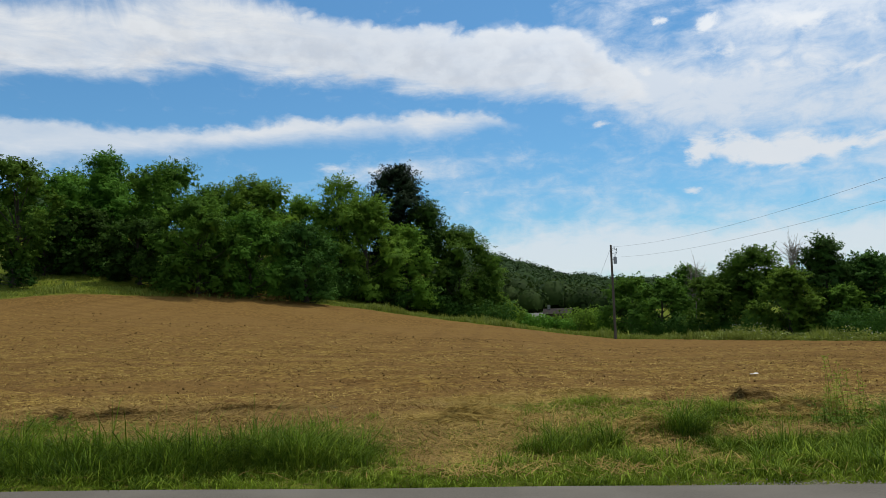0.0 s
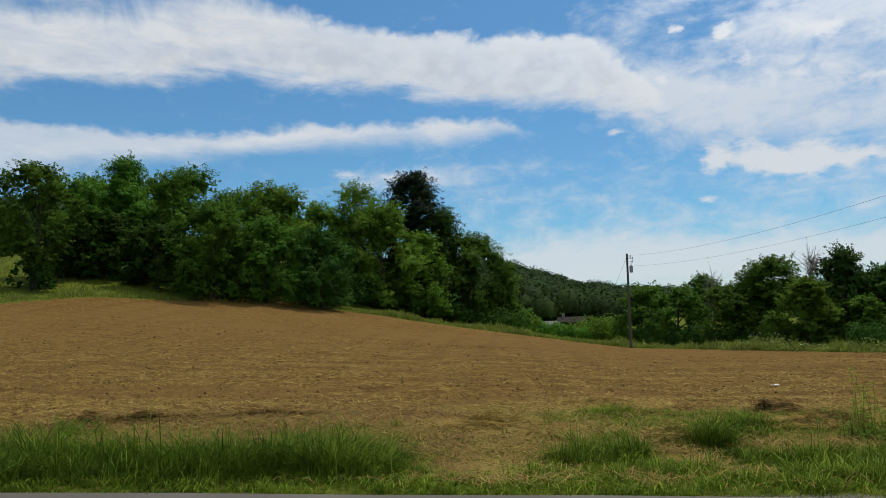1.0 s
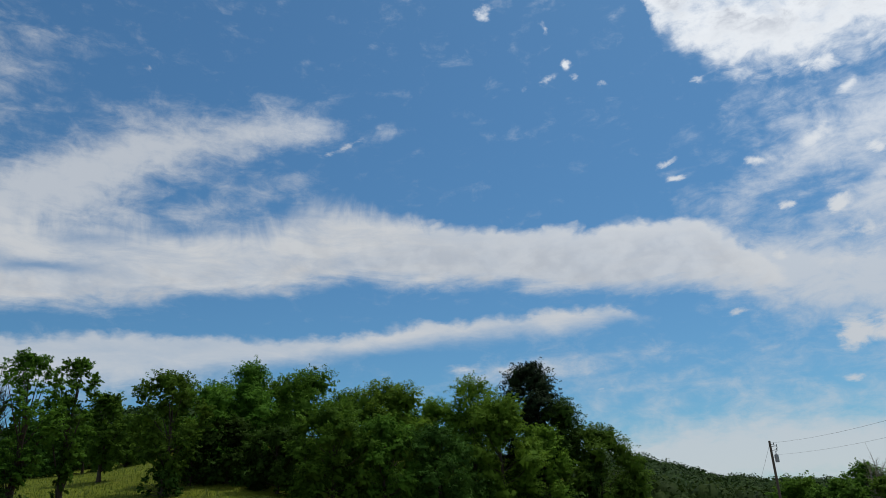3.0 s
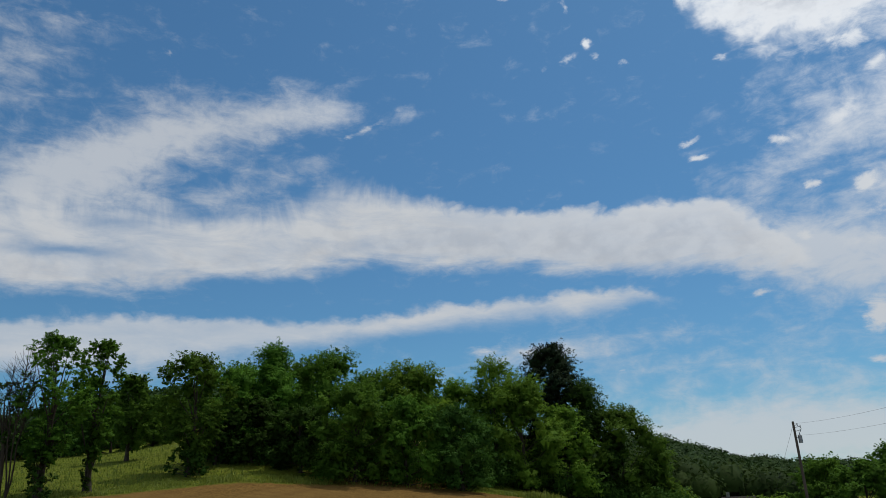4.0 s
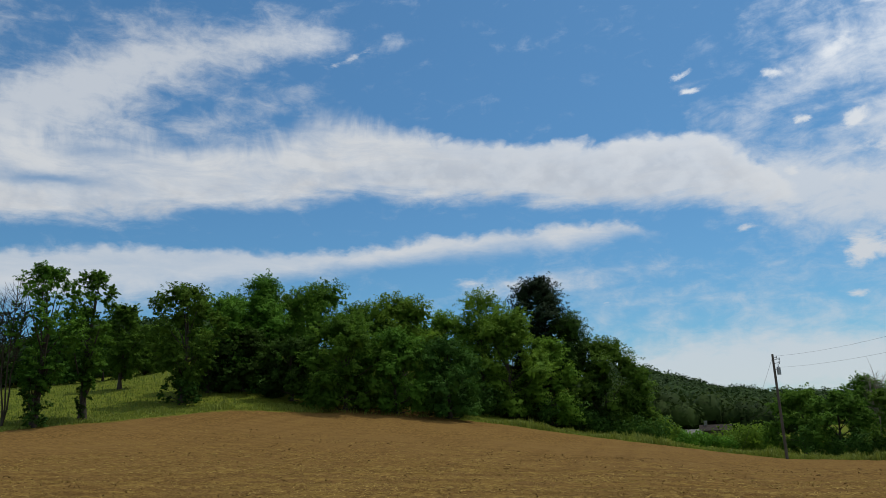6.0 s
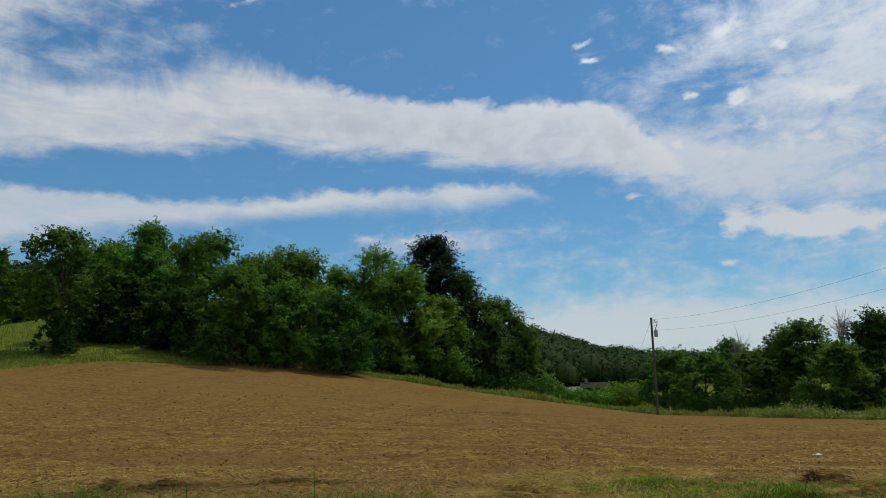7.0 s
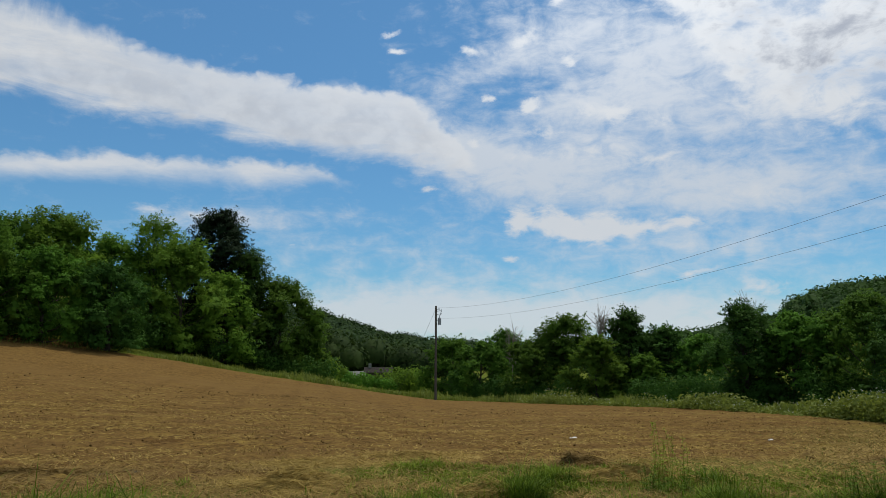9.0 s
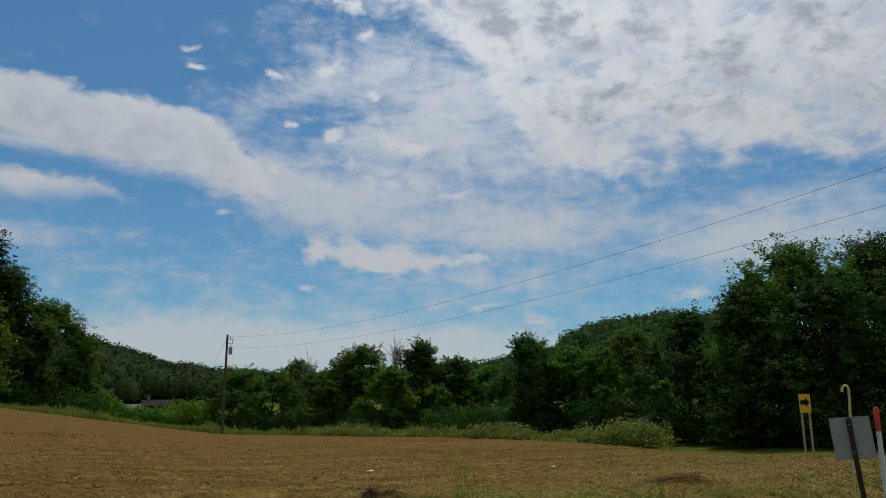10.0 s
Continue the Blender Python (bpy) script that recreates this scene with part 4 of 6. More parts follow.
tree("tree", "low leafy tree at the tip of the wood", 3.9, 101, 4.2, 1.4, LEAF_MID, "bush", 0.0, 0.8, 0.27, 29, sprigs=50, group=G_LEFT)
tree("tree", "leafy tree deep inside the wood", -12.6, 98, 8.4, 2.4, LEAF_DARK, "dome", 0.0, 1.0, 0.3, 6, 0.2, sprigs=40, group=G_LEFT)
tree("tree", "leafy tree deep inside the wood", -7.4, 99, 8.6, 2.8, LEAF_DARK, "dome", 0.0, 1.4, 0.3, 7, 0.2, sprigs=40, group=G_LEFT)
# fuller, lower trees in front; the dark leaf on some stands for shade low down
tree("tree", "full leafy tree with boughs down to the ground", -18.7, 75.4, 9.0, 2.8, LEAF_MID, "dome", 0.0, 1.2, 0.27, 31, sprigs=110, group=G_LEFT)
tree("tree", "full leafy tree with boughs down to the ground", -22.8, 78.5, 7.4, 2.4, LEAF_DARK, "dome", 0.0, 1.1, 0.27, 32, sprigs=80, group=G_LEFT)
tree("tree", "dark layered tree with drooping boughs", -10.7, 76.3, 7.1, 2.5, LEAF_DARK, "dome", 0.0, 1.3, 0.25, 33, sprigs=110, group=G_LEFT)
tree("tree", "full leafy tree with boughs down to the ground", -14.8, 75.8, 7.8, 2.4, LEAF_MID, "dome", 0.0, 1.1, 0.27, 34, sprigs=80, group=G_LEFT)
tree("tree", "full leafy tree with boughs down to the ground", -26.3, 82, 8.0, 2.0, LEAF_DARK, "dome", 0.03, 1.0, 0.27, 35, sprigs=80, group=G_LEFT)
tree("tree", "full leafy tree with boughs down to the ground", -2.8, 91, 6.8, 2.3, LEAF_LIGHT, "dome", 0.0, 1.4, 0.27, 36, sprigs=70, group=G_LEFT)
# the shade on this tree is put into its dark leaf colour
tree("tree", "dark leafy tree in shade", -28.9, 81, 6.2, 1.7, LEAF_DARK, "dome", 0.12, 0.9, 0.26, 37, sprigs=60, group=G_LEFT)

# lower edge of the field, from the pole to the road
RIGHT = "leafy tree at the lower field edge"
tree("tree", RIGHT, 14.6, 84, 2.1, 2.3, LEAF_MID, "dome", 0.0, 0.9, 0.25, 41, sprigs=70, group=G_RIGHT)
tree("tree", RIGHT, 16.8, 77, 1.7, 2.2, LEAF_MID, "dome", 0.0, 0.9, 0.25, 42, sprigs=70, group=G_RIGHT)
tree("tree", "thin tree with a twiggy top", 18.7, 84, 2.7, 1.5, LEAF_MID, "dome", 0.1, 0.5, 0.24, 43, 0.5, sprigs=90, group=G_RIGHT)
bare_tree("bare_tree", "bare pale twigs over the thicket", 19.2, 80, 2.9, 0.7, 44, 3)
tree("tree", RIGHT, 20.8, 72, 1.9, 2.3, LEAF_MID, "dome", 0.0, 1.0, 0.25, 45, sprigs=70, group=G_RIGHT)
tree("tree", "leafy tree with an airy top", 23.2, 73, 3.8, 2.4, LEAF_MID, "dome", 0.0, 0.9, 0.25, 46, 0.35, sprigs=150, group=G_RIGHT)
tree("tree", "light green bushy tree at the lower field edge", 25.6, 64, 2.2, 2.0, LEAF_LIGHT, "dome", 0.0, 1.0, 0.23, 47, sprigs=70, group=G_RIGHT)
bare_tree("bare_tree", "dead grey upright stems among leafy trees", 26.1, 66, 4.1, 0.3, 48, 5)
tree("tree", "dense dark tree with a flat top", 28.7, 67, 4.15, 2.1, LEAF_DARK, "dome", 0.02, 1.1, 0.24, 49, sprigs=120, group=G_RIGHT)
tree("tree", RIGHT, 31.4, 68, 3.0, 1.8, LEAF_DARK, "dome", 0.02, 0.8, 0.25, 50, sprigs=60, group=G_RIGHT)
tree("bush", "light green bush before the thicket", 29.7, 64, 0.9, 1.6, LEAF_LIGHT, "bush", 0.0, 0.9, 0.2, 51, category="bush", sprigs=50, group=G_RIGHT)
tree("tree", RIGHT, 34.0, 66, 2.3, 2.0, LEAF_MID, "dome", 0.0, 0.9, 0.24, 52, sprigs=60, group=G_RIGHT)
tree("tree", "dark leafy tree with a twiggy crown", 37.0, 56, 4.4, 2.8, LEAF_DARK, "dome", 0.02, 1.1, 0.22, 53, sprigs=150, group=G_RIGHT)
bare_tree("bare_tree", "bare twigs over a dark tree", 37.2, 57, 4.9, 0.8, 54, 3)
tree("tree", RIGHT, 40.2, 55, 3.7, 2.2, LEAF_MID, "dome", 0.02, 1.0, 0.22, 55, sprigs=100, group=G_RIGHT)
tree("tree", RIGHT, 42.6, 57, 3.7, 2.2, LEAF_MID, "dome", 0.0, 1.0, 0.22, 56, sprigs=80, group=G_RIGHT)
tree("tree", RIGHT, 45.0, 51, 4.9, 2.4, LEAF_MID, "dome", 0.0, 1.1, 0.21, 57, sprigs=110, group=G_RIGHT)
# dark leaf colour here stands for the unlit side of a backlit tree
tree("tree", RIGHT, 48.8, 50, 6.2, 3.2, LEAF_DARK, "dome", 0.0, 1.2, 0.21, 58, sprigs=120, group=G_RIGHT)
tree("bush", "light green bush at the field corner", 46.9, 47, 1.1, 1.1, LEAF_LIGHT, "bush", 0.0, 0.8, 0.18, 59, category="bush", sprigs=50, group=G_RIGHT)
tree("tree", "tall spreading tree beside the road", 56.4, 46, 10.6, 5.0, LEAF_MID, "dome", 0.0, 1.8, 0.2, 60, 0.40, sprigs=330, group=G_RIGHT)
# likewise darkened by leaf colour, as seen against the light
tree("tree", "tall spreading tree beside the road", 61.6, 48, 10.4, 4.6, LEAF_DARK, "dome", 0.0, 1.8, 0.2, 61, 0.3, sprigs=240, group=G_RIGHT)
tree("tree", "dark leafy tree beside the road", 53.2, 44, 7.6, 3.0, LEAF_DARK, "dome", 0.0, 1.2, 0.2, 62, sprigs=100, group=G_RIGHT)
tree("tree", "dark leafy tree beside the road", 58.0, 42, 7.6, 3.6, LEAF_DARK, "dome", 0.0, 1.3, 0.19, 63, sprigs=100, group=G_RIGHT)
tree("tree", "dark leafy tree beside the road", 64.0, 41, 8.8, 3.2, LEAF_DARK, "dome", 0.0, 1.3, 0.19, 64, sprigs=100, group=G_RIGHT)


def thicket(name, label, mat, places, seed, leaf=0.22, tall=(1.5, 3.5)):
    """Undergrowth that nobody could count: low leafy mounds along a field edge."""
    rng = np.random.default_rng(seed)
    cs, ns = [], []
    for az, d in places:
        x, y, z = spot(az, d)
        h = rng.uniform(*tall)
        for _ in range(rng.integers(3, 6)):
            r = h * rng.uniform(0.28, 0.5)
            c = np.array([x + rng.normal(0, 0.9), y + rng.normal(0, 0.9), z + h * rng.uniform(0.15, 0.75)])
            n = int(42 * (r / 0.8) ** 2 * (0.22 / leaf) ** 1.8) + 20
            dirs = rng.normal(0, 1, (n, 3))
            dirs /= np.linalg.norm(dirs, axis=1, keepdims=True)
            p = c + dirs * (r * rng.uniform(0.6, 1.1, n))[:, None]
            ok = p[:, 2] > z + 0.05
            cs.append(p[ok])
            ns.append(dirs[ok])
    c, nrm = np.concatenate(cs), np.concatenate(ns)
    return tagged(new(name, foliage(name, c, nrm + (0, 0, 0.3), leaf * 1.15, rng, mat)), label, "undergrowth", kind="stuff")


rng0 = np.random.default_rng(7)
# dark leaf colour stands for the shade below the upper trees
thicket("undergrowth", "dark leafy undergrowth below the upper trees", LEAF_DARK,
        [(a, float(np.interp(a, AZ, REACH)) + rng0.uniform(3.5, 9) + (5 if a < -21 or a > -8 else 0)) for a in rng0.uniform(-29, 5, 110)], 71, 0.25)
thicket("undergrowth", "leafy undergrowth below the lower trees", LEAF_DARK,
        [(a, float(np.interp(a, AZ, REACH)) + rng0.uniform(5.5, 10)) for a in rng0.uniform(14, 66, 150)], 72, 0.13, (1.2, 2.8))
# dark shrubs added to close a bright gap at the wood's foot
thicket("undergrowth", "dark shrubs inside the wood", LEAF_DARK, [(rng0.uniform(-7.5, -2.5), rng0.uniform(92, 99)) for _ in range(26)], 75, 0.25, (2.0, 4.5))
thicket("undergrowth", "low shrubs before the house in the valley", LEAF_MID, [(rng0.uniform(5.8, 10), rng0.uniform(100, 124)) for _ in range(34)], 74, 0.3, (0.9, 2.0))
thicket("undergrowth", "light green shrubs in the valley beyond the field", LEAF_LIGHT,
        [(rng0.uniform(*((3.5, 6.2) if k % 2 else (9.6, 14))), rng0.uniform(98, 122)) for k in range(40)], 73, 0.3, (2.0, 4.0))


def far_woods(name, label, mat, places, seed, leaf=0.85, size=(3.0, 5.4)):
    """The canopy of a distant wood: lumpy crown beside lumpy crown, rough with leaves."""
    rng = np.random.default_rng(seed)
    cs, ns = [], []
    dv, dn, df, count = [], [], [], 0
    ring, turn = np.meshgrid(np.linspace(0.05, 1.75, 5), np.linspace(0, 2 * np.pi, 7)[:-1], indexing="ij")
    ball = np.stack([np.sin(ring) * np.cos(turn), np.sin(ring) * np.sin(turn), np.cos(ring)], -1).reshape(-1, 3)
    i, j = np.meshgrid(np.arange(4), np.arange(6), indexing="ij")
    i, j = i.ravel(), j.ravel()
    k1 = (j + 1) % 6
    quads = np.stack([i * 6 + j, (i + 1) * 6 + j, (i + 1) * 6 + k1, i * 6 + k1], 1)
    tris = np.concatenate([quads[:, (0, 1, 2)], quads[:, (0, 2, 3)]])
    for az, d in places:
        x, y, z = spot(az, d)
        r = rng.uniform(*size)
        c0 = np.array([x, y, z + rng.uniform(2.4, 4.6)])
        heads = rng.normal(0, 1, (6, 3))
        heads[:, 2] = np.abs(heads[:, 2]) * 0.9 - 0.1
        heads /= np.linalg.norm(heads, axis=1, keepdims=True)
        near = np.clip(ball @ heads.T, 0, 1).max(1)
        dv.append(c0 + ball * (r * (0.48 + 0.36 * near ** 3))[:, None] * (1, 1, 1.15))
        dn.append(ball + (0, 0, 0.15))
        df.append(tris + count)
        count += len(ball)
        k = rng.integers(0, 6, 140)
        dirs = heads[k] + rng.normal(0, 1, (140, 3)) * rng.choice((0.35, 0.8), (140, 1))
        dirs[:, 2] = np.maximum(dirs[:, 2], -0.3)
        dirs /= np.linalg.norm(dirs, axis=1, keepdims=True)
        reach = np.clip((dirs * heads[k]).sum(1), 0, 1)
        cs.append(c0 + dirs * (r * (0.64 + 0.38 * reach ** 3) * rng.uniform(0.92, 1.10, 140))[:, None] * (1, 1, 1.15))
        ns.append(dirs + (0, 0, 0.2) + 0.4 * heads[k])
    c, nrm = np.concatenate(cs), np.concatenate(ns)
    nrm /= np.linalg.norm(nrm, axis=1, keepdims=True)
    v, f = small_leaves(c, nrm, leaf, rng, 0.75, 0.45)
    flip = (np.cross(v[1::3] - v[0::3], v[2::3] - v[0::3]) * nrm).sum(1) < 0
    f[flip] = f[flip][:, ::-1]
    me = mesh_of(name, np.concatenate([v, *dv]), np.concatenate([f, np.concatenate(df) + len(v)]), mat, True)
    soft = np.concatenate([np.repeat(nrm + rng.normal(0, 0.16, nrm.shape), 3, 0), *dn])
    me.normals_split_custom_set_from_vertices((soft / np.linalg.norm(soft, axis=1, keepdims=True)).astype(np.float32))
    return tagged(new(name, me), label, "woods", kind="stuff")


def strip(rng, lo, hi, near, count):
    a = rng.uniform(lo, hi, count)
    rd = np.interp(a, RIDGE_AZ, RIDGE_D)
    return [(float(p), float(r * q)) for p, r, q in zip(a, rd, rng.uniform(near, 1.03, count))]


far_woods("far_woods", "dark wooded hill behind the meadow", LEAF_FAR_DARK, strip(rng0, -50, -24, 0.66, 420), 81)
far_woods("far_woods", "wooded hillside across the valley", LEAF_FAR_DARK, strip(rng0, 1, 22, 0.55, 650), 82)
far_woods("far_woods", "wooded hill rising beyond the lower trees", LEAF_FAR, strip(rng0, 22, 55, 0.62, 560), 83)
far_woods("far_woods", "wooded valley floor behind the field", LEAF_FAR, [(float(rng0.uniform(0, 16)), float(rng0.uniform(150, 210))) for _ in range(110)], 84)

# ---------------------------------------------------------------- pole and wires


def utility_pole():
    x, y, z = spot(13.3, 74.2)
    root = tagged(new("utility_pole"), "dark wooden utility pole with a small transformer", "utility pole")
    root.location = (x, y, z - 0.1)
    tall = EYE + 74.2 * math.tan(radians(4.72)) - z + 0.1
    part("shaft", mesh_of("shaft", *tube([(0, 0, 0), (0, 0, tall * 0.5), (0, 0, tall)], [0.135, 0.118, 0.098], 14), POLE_WOOD, True), root)
    bm = bmesh.new()
    bmesh.ops.create_cone(bm, cap_ends=True, segments=16, radius1=0.098, radius2=0.08, depth=0.04, matrix=Matrix.Translation((0, 0, tall + 0.02)))
    part("cap", from_bm("cap", bm, POLE_WOOD), root)
    # transformer can on its bracket
    bm = bmesh.new()
    bmesh.ops.create_cone(bm, cap_ends=True, segments=20, radius1=0.17, radius2=0.17, depth=0.62, matrix=Matrix.Translation((0.36, -0.05, tall - 1.55)))
    bmesh.ops.create_cone(bm, cap_ends=True, segments=20, radius1=0.18, radius2=0.08, depth=0.10, matrix=Matrix.Translation((0.36, -0.05, tall - 1.19)))
    can = part("transformer", from_bm("transformer", bm, GREY_METAL, False), root, "small grey transformer can")
    bm = bmesh.new()
    bmesh.ops.create_cone(bm, cap_ends=True, segments=10, radius1=0.045, radius2=0.02, depth=0.28, matrix=Matrix.Translation((0.36, -0.05, tall - 1.0)))
    part("bushing", from_bm("bushing", bm, GREY_METAL), can)
    part("bracket", from_bm("bracket", box(0.3, 0.06, 0.06, (0.2, -0.03, tall - 1.4), 0.008), GREY_METAL), root)
    for k, (dx, dz) in enumerate(((0.32, -0.25), (0.55, -0.42), (0.5, -0.75))):
        bm = box(0.07, 0.05, 0.26, (dx, 0, tall + dz), 0.012)
        part("insulator", from_bm("insulator", bm, GREY_METAL), root)
        part("arm", mesh_of("arm", *tube([(0.05, 0, tall + dz - 0.08), (dx, 0, tall + dz)], [0.025, 0.02], 6), RUSTY), root)
    part("jumper", mesh_of("jumper", *tube([(0.32, 0, tall - 0.3), (0.62, 0, tall - 0.62), (0.42, 0, tall - 0.95)], [0.012, 0.012, 0.012], 5), WIRE), root)
    return x, y, z, tall


def wire(label, points, r):
    ob = new("overhead_wire", mesh_of("overhead_wire", *tube(points, [r] * len(points), 5), WIRE))
    return tagged(ob, label, "wire")


px, py, pz, ptall = utility_pole()


def span(a, b, sag, n=26):
    a, b = np.array(a, float), np.array(b, float)
    s = np.linspace(0, 1, n)[:, None]
    return a + (b - a) * s - np.array([0, 0, 1]) * sag * 4 * s * (1 - s)


def polar(az, el, d):
    """A point by azimuth, elevation and level distance from the standing place."""
    return (d * math.sin(radians(az)), d * math.cos(radians(az)), EYE + d * math.tan(radians(el)))


ptop = (px + 0.1, py, pz + ptall - 0.25)
plow = (px + 0.15, py, pz + ptall - 1.3)
wire("thin dark power line sagging from the pole", span(ptop, polar(68, 16.85, 22), 1.38), 0.0065)
wire("thin dark neutral line below the power line", span(plow, polar(68, 14.2, 22), 1.25), 0.0060)
wire("short guy wire on the far side of the pole", span((px, py, pz + ptall - 0.3), (px - 3.5, py + 2.5, pz + 0.2), 0.05, 6), 0.010)

# ---------------------------------------------------------------- signs by the road


def arrow_sign():
    x, y, z = spot_later(56.5, 36.0)
    root = tagged(new("road_sign"), "yellow road sign with a black arrow on two posts", "road sign")
    root.matrix_world = pose(x, y, z - 0.1, 0, 0, -46)
    for dx in (-0.155, 0.155):
        part("post", from_bm("post", box(0.09, 0.07, EYE - z + 0.15, (dx, 0.05, (EYE - z + 0.15) / 2), 0.01), POST_WOOD), root, "weathered wooden post")
    top = EYE - z + 0.24
    part("panel", from_bm("panel", box(0.46, 0.02, 0.80, (0, 0, top - 0.40), 0.008), SIGN_YELLOW), root, "yellow panel")
    bm = bmesh.new()
    c = top - 0.36
    pts = ((-0.18, 0.10), (0.02, 0.10), (0.02, 0.22), (0.19, 0.0), (0.02, -0.22), (0.02, -0.10), (-0.18, -0.10))
    lo = [bm.verts.new((a, -0.0145, c + b)) for a, b in pts]
    bm.faces.new(lo)
    bmesh.ops.solidify(bm, geom=bm.faces[:], thickness=0.003)
    part("arrow", from_bm("arrow", bm, SIGN_BLACK), root, "black arrow")
    return root


def board_sign():
    """Seen from behind: a grey plate on a leaning rusty post."""
    x, y, z = spot_later(59.6, 14.0)
    root = tagged(new("sign_board"), "grey back of a square sign on a leaning rusty post", "road sign")
    root.matrix_world = pose(x, y, z - 0.1, 0, -4.5, -66)
    part("post", from_bm("post", box(0.075, 0.05, 1.72, (0, 0, 0.86), 0.006), RUSTY), root, "dark rusty steel post")
    part("panel", from_bm("panel", box(0.60, 0.012, 0.68, (0.0, 0.035, 1.40), 0.02), BOARD_BACK), root, "dull grey metal plate")
    for h in (1.18, 1.62):
        bm = bmesh.new()
        bmesh.ops.create_cone(bm, cap_ends=True, segments=8, radius1=0.012, radius2=0.012, depth=0.02, matrix=pose(0, -0.03, h, 90, 0, 0))
        part("bolt", from_bm("bolt", bm, GREY_METAL), root)
    return root


def hooked_pipe():
    x, y, z = spot_later(58.85, 15.5)
    root = tagged(new("vent_pipe"), "cream vent pipe with a hooked top", "pipe")
    root.matrix_world = pose(x, y, z - 0.1, 0, 3, -60)
    h = EYE + 15.5 * math.tan(radians(0.85)) - z + 0.1
    pts = [(0, 0, 0), (0, 0, h * 0.5), (0, 0, h - 0.10)] + [(-0.055 + 0.055 * math.cos(a), 0, h - 0.10 + 0.09 * math.sin(a)) for a in np.linspace(0.3, 3.1, 8)] + [(-0.112, 0, h - 0.13)]
    part("pipe", mesh_of("pipe", *tube(pts, [0.024] * len(pts), 10), PIPE_CREAM, True), root)
    return root


def marker_post():
    x, y, z = spot_later(60.75, 16.0)
    root = tagged(new("marker_post"), "thin marker post, red above white", "marker post")
    root.matrix_world = pose(x, y, z - 0.1, 0, 0, -60)
    h = EYE + 16 * math.tan(radians(-0.6)) - z + 0.1
    part("shaft", mesh_of("shaft", *tube([(0, 0, 0), (0, 0, h - 0.45)], [0.045, 0.045], 10), MARK_WHITE, True), root, "white lower part")
    part("top", mesh_of("top", *tube([(0, 0, h - 0.45), (0, 0, h - 0.03), (0, 0, h)], [0.046, 0.046, 0.02], 10), MARK_RED, True), root, "red upper part")
    return root


arrow_sign()
board_sign()
hooked_pipe()
marker_post()

# ---------------------------------------------------------------- buildings in the valley


def valley_house():
    x, y, z = spot(6.9, 140)
    root = tagged(new("house"), "small pale house among trees in the valley", "house")
    root.matrix_world = pose(x, y, z - 0.2, 0, 0, 12)
    zt = EYE + 140 * math.tan(radians(-0.3)) - z
    part("wall", from_bm("wall", box(5.0, 4.5, zt - 1.3, (0, 0, (zt - 1.3) / 2), 0.02), HOUSE_WALL), root)
    bm = bmesh.new()
    w, d, h = 2.9, 2.7, zt - 1.3
    v = [bm.verts.new(c) for c in ((-w, -d, h), (w, -d, h), (w, d, h), (-w, d, h), (-w, 0, h + 1.5), (w, 0, h + 1.5))]
    for q in ((0, 1, 5, 4), (2, 3, 4, 5), (1, 2, 5), (3, 0, 4), (3, 2, 1, 0)):
        bm.faces.new([v[i] for i in q])
    part("roof", from_bm("roof", bm, PALE_ROOF), root, "pale weathered metal roof")
    for dx in (-1.4, 1.3):
        win = part("window", from_bm("window", box(1.0, 0.08, 1.2, (dx, -2.27, h * 0.62), 0.01), HOUSE_WALL), root)
        part("pane", from_bm("pane", box(0.84, 0.03, 1.04, (dx, -2.32, h * 0.62), 0.004), GLASS_DARK), win)


def valley_shed():
    x, y, z = spot(9.0, 128)
    root = tagged(new("shed"), "dark weathered shed with a brick chimney stack", "shed")
    root.matrix_world = pose(x, y, z - 0.2, 0, 0, -10)
    zt = EYE + 128 * math.tan(radians(0.0)) - z
    part("wall", from_bm("wall", box(4.2, 3.5, zt - 0.7, (0, 0, (zt - 0.7) / 2), 0.02), SHED_WOOD), root)
    bm = bmesh.new()
    w, d, h = 2.5, 2.1, zt - 0.7
    v = [bm.verts.new(c) for c in ((-w, -d, h), (w, -d, h), (w, d, h), (-w, d, h), (-w, 0, h + 0.9), (w, 0, h + 0.9))]
    for q in ((0, 1, 5, 4), (2, 3, 4, 5), (1, 2, 5), (3, 0, 4), (3, 2, 1, 0)):
        bm.faces.new([v[i] for i in q])
    part("roof", from_bm("roof", bm, HOUSE_ROOF), root)
    part("chimney", from_bm("chimney", box(0.5, 0.5, 1.9, (-1.5, 0, h + 0.6), 0.02), HOUSE_WALL), root, "pale chimney stack")
    part("door", from_bm("door", box(1.0, 0.06, 1.9, (0.9, -1.77, 1.2), 0.01), HOUSE_ROOF), root)


valley_house()
valley_shed()

# ---------------------------------------------------------------- litter on the field


def litter(az, d, long):
    x, y, z = spot(az, d)
    bm = bmesh.new()
    bmesh.ops.create_grid(bm, x_segments=7, y_segments=3, size=0.5)
    for v in bm.verts:
        v.co = Vector((v.co.x * long, v.co.y * long * 0.35, 0.012 * math.sin(v.co.x * 5) + 0.015 * math.cos(v.co.y * 9 + v.co.x * 4)))
    bmesh.ops.solidify(bm, geom=bm.faces[:], thickness=0.006)
    ob = new("paper_scrap", from_bm("paper_scrap", bm, PAPER))
    ob.location, ob.rotation_euler = (x, y, z + 0.10), (0.05, 0.05, 0.3)
    return tagged(ob, "crumpled white paper scrap lying on the field", "litter")


litter(22.95, 25.7, 0.27)
litter(36.6, 27.0, 0.2)

# ---------------------------------------------------------------- grass, straw, clods


